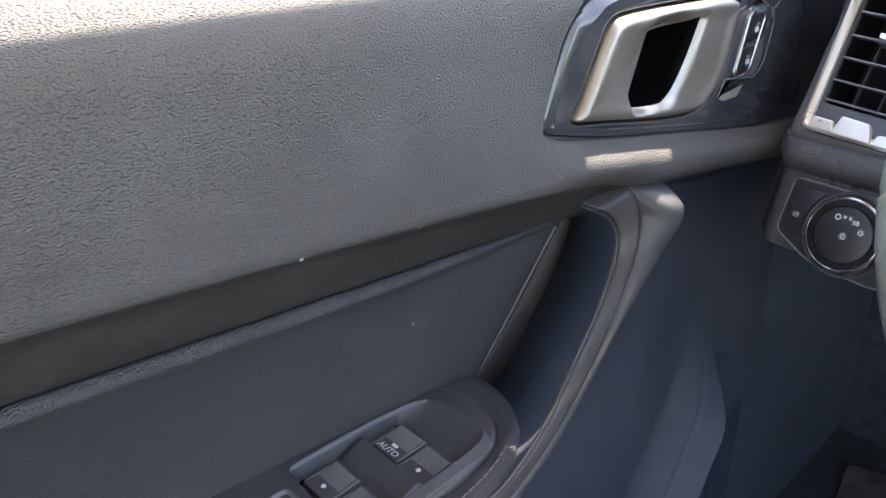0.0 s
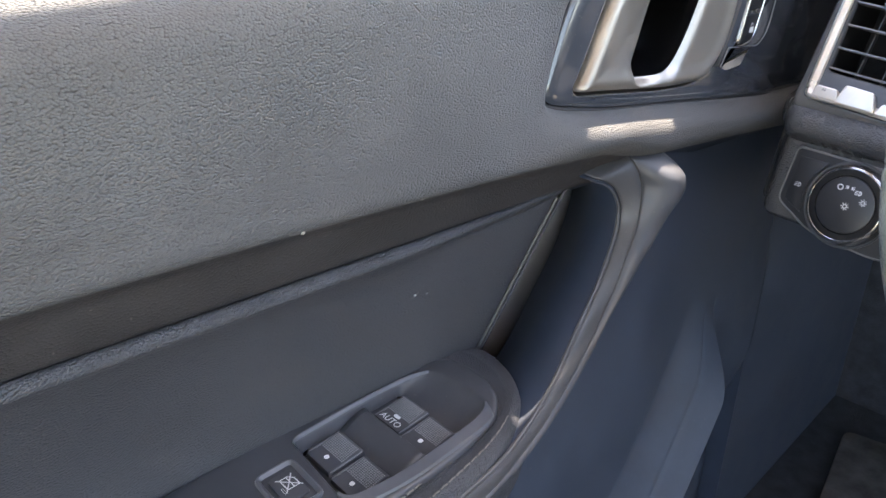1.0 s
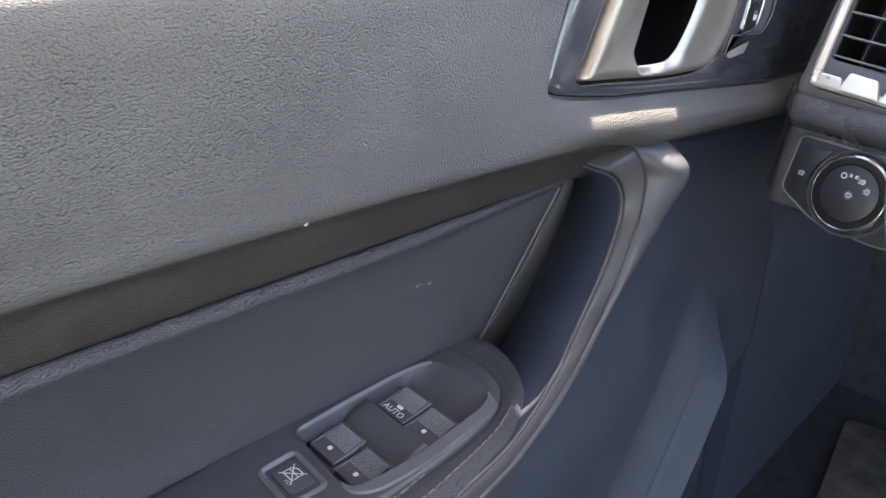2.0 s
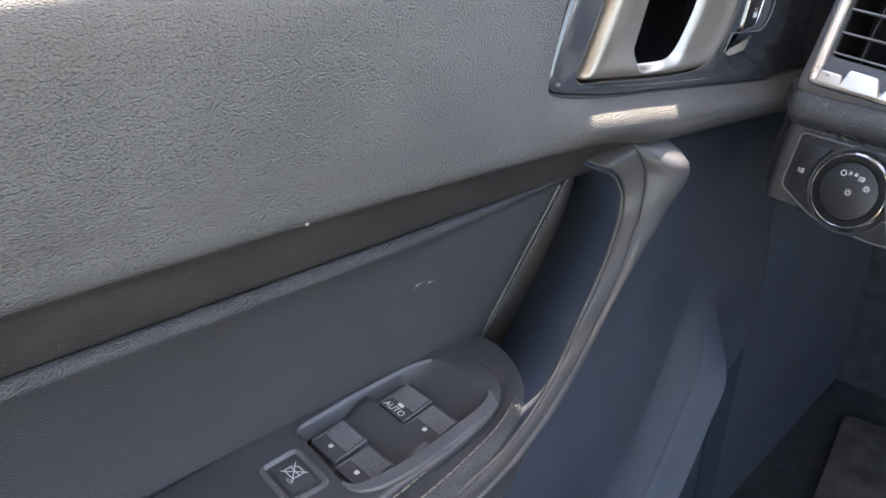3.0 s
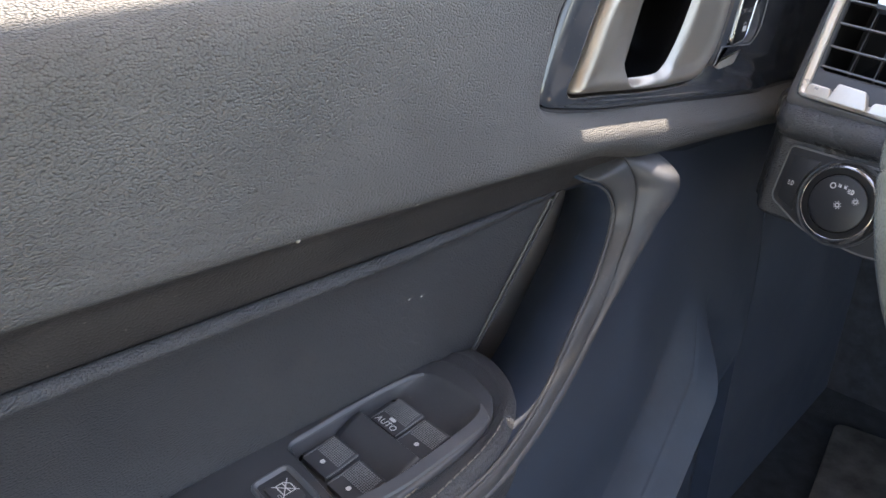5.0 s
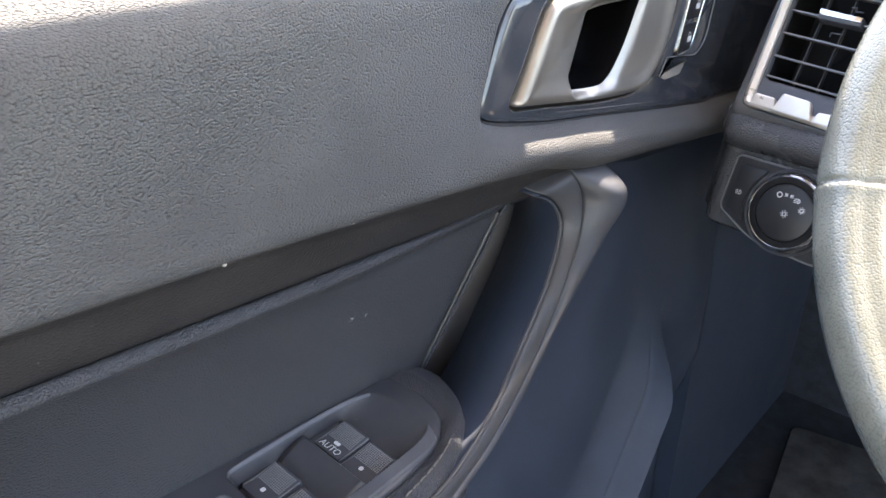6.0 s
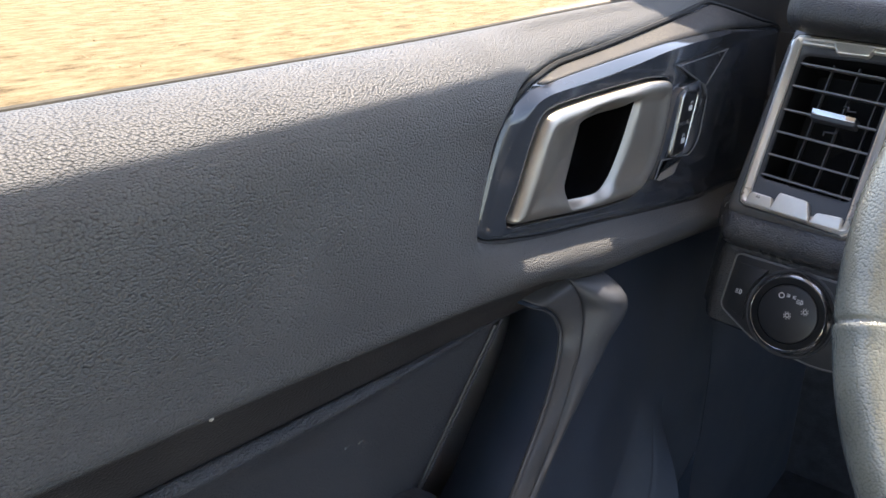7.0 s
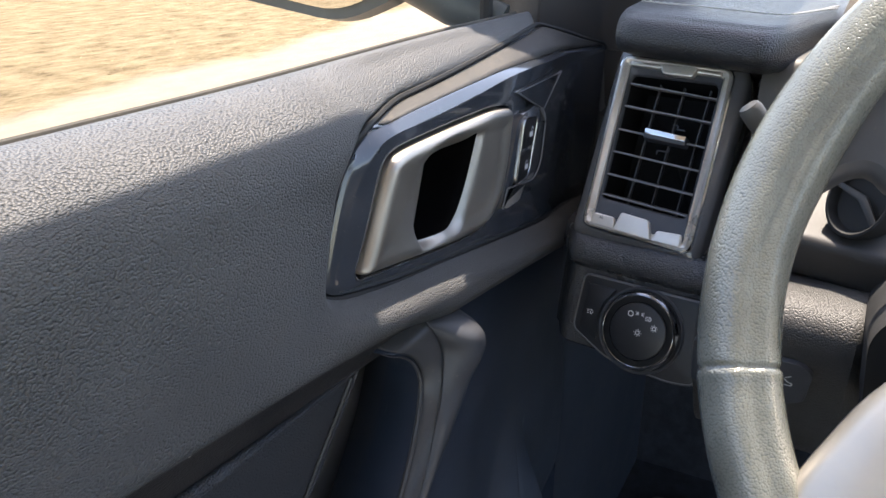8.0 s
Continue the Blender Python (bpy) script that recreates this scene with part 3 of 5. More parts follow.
dpart("shadow_gap", grid(rows), DARK, "dark sheet as shade under the upper trim", thick=0.002)

# the armrest with its switch plate
arm = rounded([(-0.365, -0.62), (-0.365, 0.24), (-0.362, 0.355), (-0.330, 0.383), (-0.275, 0.363), (-0.2440, 0.310), (-0.2345, 0.24), (-0.222, -0.1), (-0.217, -0.62)], [0.005, 0.05, 0.03, 0.035, 0.04, 0.04, 0.05, 0.1, 0.005], 9)
plate_out = rounded([(-0.3490, -0.15), (-0.3490, 0.20), (-0.3450, 0.300), (-0.331, 0.3340), (-0.303, 0.3365), (-0.276, 0.3275), (-0.2600, 0.306), (-0.2535, 0.26), (-0.2550, 0.19), (-0.257, -0.15)], [0.01, 0.05, 0.02, 0.012, 0.015, 0.012, 0.015, 0.03, 0.05, 0.01], 8)
AC = (-0.305, 0.22)
a_r, p_r = by_angle(arm, AC, 240), by_angle(plate_out, AC, 240)
rings = [(0.0, 1.020), (0.0, 1.050), (-0.0015, 1.058), (-0.005, 1.065), (-0.010, 1.0690)]
rows = [[(x, y, z - 0.010 * sstep(0.33, 0.40, y)) for x, y in grow(a_r, d)] for d, z in rings]
inner = np.array([p if np.linalg.norm(p - np.array(AC)) < np.linalg.norm(a - np.array(AC)) else a + (np.array(AC) - a) * 0.02 for p, a in zip(grow(p_r, 0.0006), grow(a_r, -0.011))])
rows.append([(x, y, 1.0715 - 0.003 * sstep(0.34, 0.39, y)) for x, y in inner * 0.55 + grow(a_r, -0.011) * 0.45])
rows.append([(x, y, 1.0708) for x, y in inner])
rows.append([(x, y, 1.062) for x, y in inner])
dpart("armrest", grid(rows, closed=True), INSERT, "padded dark leather armrest with twin stitching")
for off, zz in ((-0.009, 1.0695), (-0.0195, 1.0715)):
    line = [p for p in grow(arm, off) if p[0] > -0.262 and p[1] > -0.25]
    line = spline(sorted(line, key=lambda p: -p[1]), 75)
    bm = bmesh.new()
    for p, q in zip(line[:-1], line[1:]):
        a, b = Vector((*p, zz)), Vector((*q, zz))
        tube([a + (b - a) * 0.12, a + (b - a) * 0.5 + Vector((0, 0, 0.0006)), a + (b - a) * 0.88], 0.00055, 5, bm)
    dpart("stitching", bm, THREAD, "row of pale brown stitches")

PZ = 1.0715
well = rounded([(-0.3330, 0.2010), (-0.3325, 0.256), (-0.3300, 0.290), (-0.3255, 0.3130), (-0.300, 0.3165), (-0.2740, 0.3140), (-0.2680, 0.297), (-0.2665, 0.262), (-0.2660, 0.230), (-0.2720, 0.1930)], [0.004, 0.03, 0.03, 0.007, 0.02, 0.012, 0.02, 0.03, 0.03, 0.010], 8)
well_floor = rounded([(-0.3300, 0.2030), (-0.3285, 0.2870), (-0.2700, 0.2870), (-0.2700, 0.1970)], 0.006, 8)
lock_well = rounded([(-0.3205, 0.167), (-0.3200, 0.1905), (-0.286, 0.1875), (-0.2885, 0.1640)], 0.004, 5)
CW = (-0.300, 0.265)
n = 220
out_r = by_angle(plate_out, CW, n)
well_r, floor_r = by_angle(well, CW, n), by_angle(well_floor, CW, n)
bm = grid([[(x, y, z) for x, y in ring] for ring, z in
           ((out_r, PZ - 0.006), (out_r, PZ + 0.0008), (grow(out_r, -0.0008), PZ + 0.0020), (grow(out_r, -0.0020), PZ + 0.0026), (grow(out_r, -0.004), PZ + 0.003), (grow(well_r, 0.0030), PZ + 0.003),
            (grow(well_r, 0.0008), PZ + 0.0030), (well_r, PZ + 0.0024), (well_r * 0.85 + floor_r * 0.15, PZ + 0.0010), (well_r * 0.15 + floor_r * 0.85, PZ - 0.0042), (floor_r, PZ - 0.0050), (grow(floor_r, -0.02), PZ - 0.0050), (floor_r * 0.02 + np.array(CW) * 0.98, PZ - 0.0050))], closed=True)
bmesh.ops.contextual_create(bm, geom=[e for e in bm.edges if e.is_boundary and abs(e.verts[0].co.z - PZ + 0.005) < 0.0003])
plate = dpart("switch_plate", bm, PLATE, "black plastic window switch plate with raised bright rim")
# paler copy of the plate plastic: sky light on the chamfers put in
RIMM = finish("sky-lit rim plastic", (0.115, 0.122, 0.138), 0.34, flecks=0.2)
for name, keep in (("outboard", lambda p: p[0] < -0.3245 and p[1] < 0.3135), ("inboard", lambda p: p[0] > -0.2800 and p[1] < 0.3120)):
    run = [i for i in range(n) if keep(well_r[i])]
    brk = next((k for k in range(1, len(run)) if run[k] - run[k - 1] > 1), 0)
    run = run[brk:] + run[:brk]
    wid = 0.0030 if name == "outboard" else 0.0095
    lift = ((0.0, 0.0012), (0.15, 0.0030), (0.5, 0.0042), (0.85, 0.0046), (1.0, 0.0031)) if name == "outboard" else ((0.0, 0.0012), (0.03, 0.0044), (0.10, 0.0052), (0.90, 0.0046), (1.0, 0.0030))
    o4 = grow(well_r, wid)
    rows = []
    for k, i in enumerate(run):
        f = 1.0 - 0.85 * (1 - sstep(0, 8, k)) - 0.85 * sstep(len(run) - 8, len(run) - 1, k)
        w_, o_ = well_r[i], well_r[i] + (o4[i] - well_r[i]) * max(f, 0.1)
        rows.append([(*(w_ * (1 - t) + o_ * t), PZ + h) for t, h in lift])
    dpart("well_rim", grid(rows), RIMM, "smooth chamfered rim beside the switches, coloured pale as if sky-lit", parent=plate)

# hump between the front and rear rockers
rows = [[(x - 0.08 * (v - 0.245), v + 0.06 * (x + 0.30) * -1, PZ - 0.0046 + 0.0056 * sstep(0.226, 0.248, v) * sstep(0.2575, 0.2535, v)) for x in np.linspace(-0.3290, -0.2690, 14)] for v in np.linspace(0.216, 0.2580, 30)]
dpart("switch_divider", grid(rows), PLATE, "smooth moulded hump between the switches", parent=plate, thick=0.002)


EDGE = finish("edge plastic", (0.16, 0.165, 0.175), 0.3)
KNURL = finish("knurl plastic", (0.22, 0.225, 0.235), 0.45)


def rocker(cx, cy, turn, front):
    """One window rocker: a curved key with a knurled pad, a printed dot or word, and a bright edge."""
    o = (cx, cy, PZ - 0.0065)
    R = pose(0, 0, 0, 0, 0, turn).to_3x3()
    place = flip((o, R @ Vector((1, 0, 0)), R @ Vector((0, 1, 0)), (0, 0, 1)))

    def top(v):
        return 0.0050 + 0.0030 * sstep(-0.006, 0.0120, v) - 0.0014 * sstep(0.0100, 0.0132, v)
    rows = []
    for v in np.linspace(-0.0130, 0.0130, 14):
        h = top(v)
        rows.append([place(-0.0120, v, -0.008), place(-0.0120, v, h - 0.0012), place(-0.0112, v, h), place(0.0112, v, h), place(0.0120, v, h - 0.0012), place(0.0120, v, -0.008)])
    bm = grid(rows, closed=True)
    for k in (0, -1):
        f = [v for v in bm.verts if abs((R.transposed() @ (v.co - Vector(o))).y - (-0.0130 if k == 0 else 0.0130)) < 1e-5]
        bmesh.ops.contextual_create(bm, geom=f)
    key = dpart("window_switch", bm, PLATE, "black window rocker with knurled pad", parent=plate)
    bm = bmesh.new()
    for i in range(13):
        for j in range(11):
            u, v = -0.0098 + i * 0.00163, -0.0020 + j * 0.0012
            h = top(v)
            vs = [bm.verts.new(place(u + a, v + b, h + c)) for a, b, c in ((-0.0006, -0.00045, 0), (0.0006, -0.00045, 0), (0.0006, 0.00045, 0), (-0.0006, 0.00045, 0), (0, 0, 0.0006))]
            for a, b in ((0, 1), (1, 2), (2, 3), (3, 0)):
                bm.faces.new((vs[a], vs[b], vs[4]))
    ob = part("knurling", bm, KNURL, key, "fine raised dots on the switch", smooth=False)
    tagged(ob, kind="stuff")
    bm = slab(rounded([(-0.0026, -0.0052), (0.0026, -0.0052), (0.0026, -0.0028), (-0.0026, -0.0028)], 0.0012) if front else rounded([(-0.0016, -0.0078), (0.0016, -0.0078), (0.0016, -0.0046), (-0.0016, -0.0046)], 0.0015), lambda u, v, w: place(u, v, top(v) + w + 0.0001), 0.0003)
    part("print", bm, PRINT, key, "white printed mark")
    for u in (-0.0121, 0.0121):
        part("edge_line", tube([place(u, -0.012, 0.0042), place(u, 0.0, 0.0052), place(u, 0.0115, 0.0068)], 0.0005, 5), EDGE, key, "thin bright edge of the switch")
    if front:
        text = bpy.data.curves.new("auto_lettering", "FONT")
        text.body, text.size, text.align_x, text.extrude = "AUTO", 0.0066, "CENTER", 0.0001
        word = new("lettering", text)
        word.data.materials.append(PRINT)
        m = Matrix.Translation(place(-0.0005, -0.0112, top(-0.008) + 0.0003)) @ pose(0, 0, 0, 0, 0, turn)
        word.matrix_world = m
        word.parent = key
        tagged(word, "white printed word AUTO")


rocker(-0.3095, 0.2700, -3, True)
rocker(-0.2820, 0.2670, -3, False)
rocker(-0.3120, 0.2170, -3, False)
rocker(-0.2835, 0.2135, -3, False)

# the window lock button
bm = grid([[Vector((u, v, PZ + w)) for u, v in grow(lock_well, d)] for d, w in ((0.0024, 0.0029), (0.0018, 0.0046), (0.0006, 0.0050), (-0.0006, 0.0042), (-0.0014, 0.0031))], closed=True)
dpart("button_frame", bm, RIMM, "raised chamfered frame", parent=plate)
key = dpart("lock_button", slab((lock_well - lock_well.mean(axis=0)) * 0.68 + lock_well.mean(axis=0), lambda u, v, w: Vector((u, v, PZ + 0.0028 + w)), 0.0014, 0.0003), PLATE, "black window lock button with white symbol", parent=plate)
place = flip(((-0.3045, 0.1785, PZ + 0.0043), (0.66, -0.03, 0), (0.03, 0.66, 0), (0, 0, 1)))
bm = bmesh.new()
for a, b in (((-0.008, -0.005), (-0.008, 0.003)), ((-0.008, 0.003), (-0.003, 0.007)), ((-0.003, 0.007), (0.006, 0.007)), ((0.006, 0.007), (0.006, -0.005)), ((0.006, -0.005), (-0.008, -0.005)),
             ((-0.008, 0.0015), (0.006, 0.0015)), ((-0.010, -0.008), (0.008, 0.009)), ((-0.010, 0.008), (0.009, -0.008))):
    bar_print(place, a, b, 0.0011, 0.0004, bm)
part("print", bm, PRINT, key, "white crossed-out window symbol", smooth=False)
bm = bmesh.new()
for a, b in (((0.002, -0.0095), (0.009, -0.0095)), ((0.009, -0.0095), (0.009, -0.0075)), ((0.009, -0.0075), (0.002, -0.0075)), ((0.002, -0.0075), (0.002, -0.0095))):
    bar_print(place, a, b, 0.0004, 0.0004, bm)
part("indicator", bm, PRINT, key, "small outlined indicator", smooth=False)

# ---- the release lever's bezel
BC = (0.512, 1.286)
N = 420
H = rounded([(0.3960, 1.2630), (0.4085, 1.2810), (0.4215, 1.3060), (0.4310, 1.3215), (0.447, 1.3235), (0.50, 1.3238), (0.568, 1.3225), (0.5970, 1.3185), (0.5905, 1.2850), (0.5800, 1.2580), (0.5600, 1.2430), (0.545, 1.2415), (0.502, 1.2455), (0.455, 1.2535), (0.430, 1.2578)],
            [0.006, 0.02, 0.02, 0.010, 0.012, 0.02, 0.02, 0.005, 0.02, 0.015, 0.010, 0.012, 0.02, 0.02, 0.02], 7)
CREASE = rounded([(0.3715, 1.2625), (0.437, 1.2470), (0.51, 1.2355), (0.60, 1.2195), (0.722, 1.1995), (0.828, 1.1825), (0.850, 1.247), (0.855, 1.3240), (0.845, 1.3305), (0.726, 1.341), (0.662, 1.343), (0.607, 1.3445), (0.518, 1.342), (0.443, 1.339), (0.4185, 1.3365), (0.4005, 1.3240), (0.390, 1.305)],
                 [0.012, 0.02, 0.02, 0.03, 0.02, 0.01, 0.01, 0.004, 0.005, 0.02, 0.02, 0.02, 0.02, 0.012, 0.012, 0.012, 0.02], 7)
BAND = rounded([(0.3790, 1.2645), (0.437, 1.2510), (0.51, 1.2380), (0.60, 1.2235), (0.722, 1.2035), (0.822, 1.1880), (0.843, 1.247), (0.848, 1.3215), (0.843, 1.3285), (0.726, 1.3390), (0.650, 1.3410), (0.596, 1.3405), (0.55, 1.3370), (0.51, 1.3345), (0.440, 1.3335), (0.424, 1.3310), (0.4080, 1.3190), (0.396, 1.303)],
               [0.010, 0.02, 0.02, 0.03, 0.02, 0.01, 0.01, 0.004, 0.003, 0.02, 0.02, 0.02, 0.02, 0.02, 0.012, 0.012, 0.012, 0.02], 7)
o_r, c_r, b_r, h_r = (by_angle(q, BC, N) for q in (BEZ, CREASE, BAND, H))


def outer_x(y, z):
    return float(np.interp(z, (1.26, 1.330, 1.3395, 1.3465, 1.356, 1.364, 1.3695), (-0.2865, -0.2865, -0.2865, -0.2880, -0.2940, -0.3040, -0.318))) + roll_shift(y) * sstep(1.325, 1.338, z)


def face_x(y, z):
    """The bezel's face: flat, easing back along its rear edge and towards the dashboard."""
    dl = y - float(np.interp(z, (1.258, 1.265, 1.305, 1.3265, 1.3405), (0.3695, 0.3675, 0.386, 0.397, 0.4135)))
    return -0.2828 - 0.0050 * max(0.0, 1 - dl / 0.026) ** 2 - 0.010 * sstep(0.66, 0.80, y)


def crease_x(y, z):
    return face_x(y, z) - 0.0055 * sstep(1.322, 1.336, z)


def between(p, px, q, qx, ts, bulge=0.0):
    return [[((1 - t) * px(*a) + t * qx(*b) + bulge * math.sin(math.pi * t), *(a * (1 - t) + b * t)) for a, b in zip(p, q)] for t in ts]


o_in = grow(o_r, -0.0020)


def lip_x(y, z):
    w = sstep(1.330, 1.343, z)
    return w * (outer_x(y, z) + 0.0006) + (1 - w) * (face_x(y, z) - 0.0006)


rows = [[(lip_x(y, z) - 0.012, y, z) for y, z in grow(o_r, -0.0012)], [(lip_x(y, z) - 0.0016, y, z) for y, z in grow(o_r, -0.0012)]]
top_rows = between(o_in, lip_x, c_r, crease_x, (0.0, 0.1, 0.35, 0.65, 0.94))
rows += top_rows + between(c_r, crease_x, b_r, face_x, (0.0, 0.12, 0.5, 0.88), 0.0003) + between(b_r, face_x, grow(h_r, 0.0036), face_x, (0.0, 0.10, 0.4, 0.8, 1.0))
rows += [[(face_x(y, z) - d, y, z) for y, z in grow(h_r, g)] for g, d in ((0.0030, 0.0001), (0.0022, 0.0006), (0.0017, 0.0016), (0.0014, 0.016))]
bezel = dpart("handle_bezel", grid(rows, closed=True), GLOSS, "glossy dark blue-grey bezel round the door release")
# black tube draws the shade of the gap round the bezel
seal = [Vector((lip_x(y, z) - 0.0012, y, z)) for y, z in grow(o_r, 0.0006)]
dpart("bezel_gap", tube(seal + seal[:1], 0.0019, 6), RUBBER, "black tube that puts in the gap's shade round the bezel", parent=bezel)
# dusty matt upper facet
run = [i for i in range(N) if c_r[i][1] > 1.3300 and 0.436 < c_r[i][0] < 0.846]
brk = next((k for k in range(1, len(run)) if run[k] - run[k - 1] > 1), 0)
run = run[brk:] + run[:brk]
rows = [[(r[i][0] + 0.0004, r[i][1], r[i][2] + 0.0005) for i in run] for r in top_rows]
dpart("bezel_top", grid(rows), DUSTY, "dusty matt upper face of the bezel", thick=0.0005, parent=bezel)

# the silver lever: a rounded frame, dished behind its opening and broad in front of it
K = rounded([(0.4640, 1.2585), (0.4835, 1.3080), (0.5455, 1.3120), (0.5275, 1.278), (0.5090, 1.2570), (0.484, 1.2570)], [0.008, 0.003, 0.004, 0.02, 0.012, 0.02], 7)
KC = (0.4985, 1.286)
hk, kk = by_angle(H, KC, N), by_angle(K, KC, N)
LEVER_RINGS = (0.0, 0.03, 0.07, 0.12, 0.18, 0.25, 0.33, 0.42, 0.52, 0.62, 0.72, 0.82, 0.90, 0.96, 1.0)
rows = [[(-0.300, y, z) for y, z in grow(hk, -0.0003)], [(-0.2825, y, z) for y, z in grow(hk, -0.0003)]]
for t in LEVER_RINGS:
    pts = grow(hk, -0.0008) * (1 - t) + kk * t
    d_out, d_in = -outline_distance(hk, pts), np.linalg.norm(pts - kk, axis=1)
    row = []
    for (y, z), a, b in zip(pts, d_out, d_in):
        ahead = sstep(-0.016, 0.018, y - 0.4985 - 0.62 * (z - 1.286))
        rim = float(np.interp(a, (0.0, 0.0015, 0.0035, 0.006, 0.010, 0.014), (-0.2815, -0.2786, -0.2768, -0.2762, -0.2768, -0.2778)))
        dished = rim - 0.0110 * sstep(0.22, 0.95, a / (a + b + 1e-9))
        full = rim - 0.0010 * sstep(0.004, 0.014, a) - 0.0046 * (1 - sstep(-0.002, 0.008, b))
        row.append((dished * (1 - ahead) + full * ahead, y, z))
    rows.append(row)
brim = rows[-1]
dpart("release_lever", grid(rows, closed=True), SATIN, "satin silver door release lever", parent=bezel)
rows = [brim, [(x - 0.006, y, z) for x, y, z in brim], [(-0.335, y + 0.014 * sstep(0.49, 0.52, y), z) for y, z in grow(kk, 0.003)]]
bm = grid(rows, closed=True)
bmesh.ops.contextual_create(bm, geom=[e for e in bm.edges if e.is_boundary and e.verts[0].co.x < -0.33 and e.verts[1].co.x < -0.33])
dpart("lever_cup", bm, material("gloss black", (0.006, 0.006, 0.007), 0.2), "deep glossy black finger cup", smooth=False, parent=bezel)
# chrome rod draws the sky's glint along the bezel's glossy edge
path = [(face_x(y, z) - 0.0002, y, z) for y, z in grow(h_r, 0.0026) if z < 1.300 and (z < 1.262 or y > 0.55)]
path.sort(key=lambda p: p[1] + 0.4 * p[2])
dpart("bezel_line", tube(path, 0.0006, 6), CHROME, "thin bright edge below the lever, a glint set in chrome", parent=bezel)

# lock switch beside the lever, in a raised pointed housing
LK = ((0.5955, 1.2600), (0.6085, 1.3085), (0.6350, 1.3060), (0.6190, 1.2615))
lk = rounded(LK, [0.007, 0.006, 0.006, 0.010], 7)
dl = flip(((-0.2755, 0, 0), (0, 1, 0), (0, 0, 1), (1, 0, 0)))
house = rounded([(0.5730, 1.2470), (0.5890, 1.2760), (0.6005, 1.3060), (0.6120, 1.3125), (0.6480, 1.3120), (0.6580, 1.3000), (0.6500, 1.2640), (0.6380, 1.2540)], [0.002, 0.02, 0.006, 0.006, 0.006, 0.008, 0.02, 0.010], 6)
lock = dpart("lock_switch", slab(house, lambda u, v, w: dl(u, v, w - 0.016), 0.0155, 0.0045), GLOSS, "glossy black central locking switch with chrome rim")
bm = grid([[dl(u, v, w) for u, v in grow(lk, d)] for d, w in ((0.0014, -0.004), (0.0012, 0.0010), (0.0003, 0.0017), (-0.0006, 0.0010), (-0.0008, -0.002))], closed=True)
part("rim", bm, finish("dark satin rim", (0.42, 0.41, 0.40), 0.24, metal=0.9, smudge=0.05), lock, "satin chrome rim")
LOCK_KEY = finish("lock key plastic", (0.018, 0.019, 0.021), 0.36, flecks=0.2)
for lo, hi in ((0.0, 0.485), (0.515, 1.0)):
    q = [np.array(p) for p in LK]
    quad = [q[0] + (q[1] - q[0]) * lo, q[0] + (q[1] - q[0]) * hi, q[3] + (q[2] - q[3]) * hi, q[3] + (q[2] - q[3]) * lo]
    key = part("button", slab(grow(rounded(quad, 0.005, 5), -0.0012), dl, 0.0016, 0.0006), LOCK_KEY, lock, "black key with padlock symbol")
    c = sum(quad) / 4 + np.array((0.0025, 0.001))
    bm = bmesh.new()
    bar_print(dl, c + (-0.0030, -0.0022), c + (0.0034, -0.0022), 0.0042, 0.0019, bm)
    ring_print(dl, c + np.array((0.0 if lo == 0 else 0.0020, 0.0006)), 0.0020, 0.0009, 0.0019, 10, 0, math.pi, bm)
    part("symbol", bm, PRINT, key, "white padlock symbol", smooth=False)
# a shallow triangular facet ahead of the switch, and a bright stub below it
tri = rounded(((0.6060, 1.3280), (0.7080, 1.3285), (0.6620, 1.3040)), 0.002, 4)
part("wedge", slab(tri, lambda u, v, w: Vector((face_x(u, v) - 0.002 + w, u, v)), 0.0044, 0.0019), GLOSS, lock, "glossy moulded triangular facet")
# pale rods paint the highlights of the glossy facet and housing edges
facet = grow(tri, -0.0006)
part("wedge_edge", tube([Vector((face_x(u, v) + 0.0022, u, v)) for u, v in list(facet) + [facet[0]]], 0.0006, 6), EDGE, lock, "pale rod along the facet, a painted edge glint")
ledge_run = [p for p in grow(house, -0.0022) if p[0] > 0.640 or p[1] < 1.262]
ledge_run.sort(key=lambda p: p[0] + 1.2 * p[1])
part("house_edge", tube([dl(u, v, 0.0) for u, v in ledge_run], 0.0006, 6), EDGE, lock, "pale rod along the housing, a painted edge glint")
part("stub", slab(rounded(((0.584, 1.2465), (0.632, 1.2510), (0.622, 1.2400), (0.598, 1.2400)), 0.002, 4), lambda u, v, w: Vector((face_x(u, v) - 0.002 + w, u, v)), 0.0036, 0.0012), BRUSHED, lock, "small bright moulded stub")

# window glass, its seal, the divider and the mirror
dpart("window_seal", tube([(-0.3415, y, 1.3684 - 0.0036 * sstep(0.62, 0.34, y)) for y in np.linspace(-0.62, 0.74, 60)], 0.0022, 8), finish("dusty seal", (0.075, 0.068, 0.055), 0.8, smudge=0.3, smudge_scale=60.0, flecks=0.6, pit=0.001, pit_depth=0.0002), "dusty dark rubber window seal")
dpart("outer_skin", box((-0.43, -0.62, 0.48), (-0.352, 0.79, 1.345), bevel=0.02), SKIN, "plain painted outer door skin")
dpart("window_divider", tube([(-0.362, 0.724, 1.345), (-0.362, 0.724, 1.40), (-0.362, 0.725, 1.47)], 0.006, 8), RUBBER, "black window divider")
mir = dpart("side_mirror", capped([[(x, 0.70 + 0.02 * k, z) for x, z in grow(rounded([(-0.66, 1.375), (-0.64, 1.52), (-0.44, 1.54), (-0.42, 1.385), (-0.50, 1.352)], 0.03, 6), -0.02 * max(0, k - 1) - (0.004 if k == 0 else 0))] for k in (0, 1, 2, 3)]), HOUSING, "dusty dark grey door mirror housing")
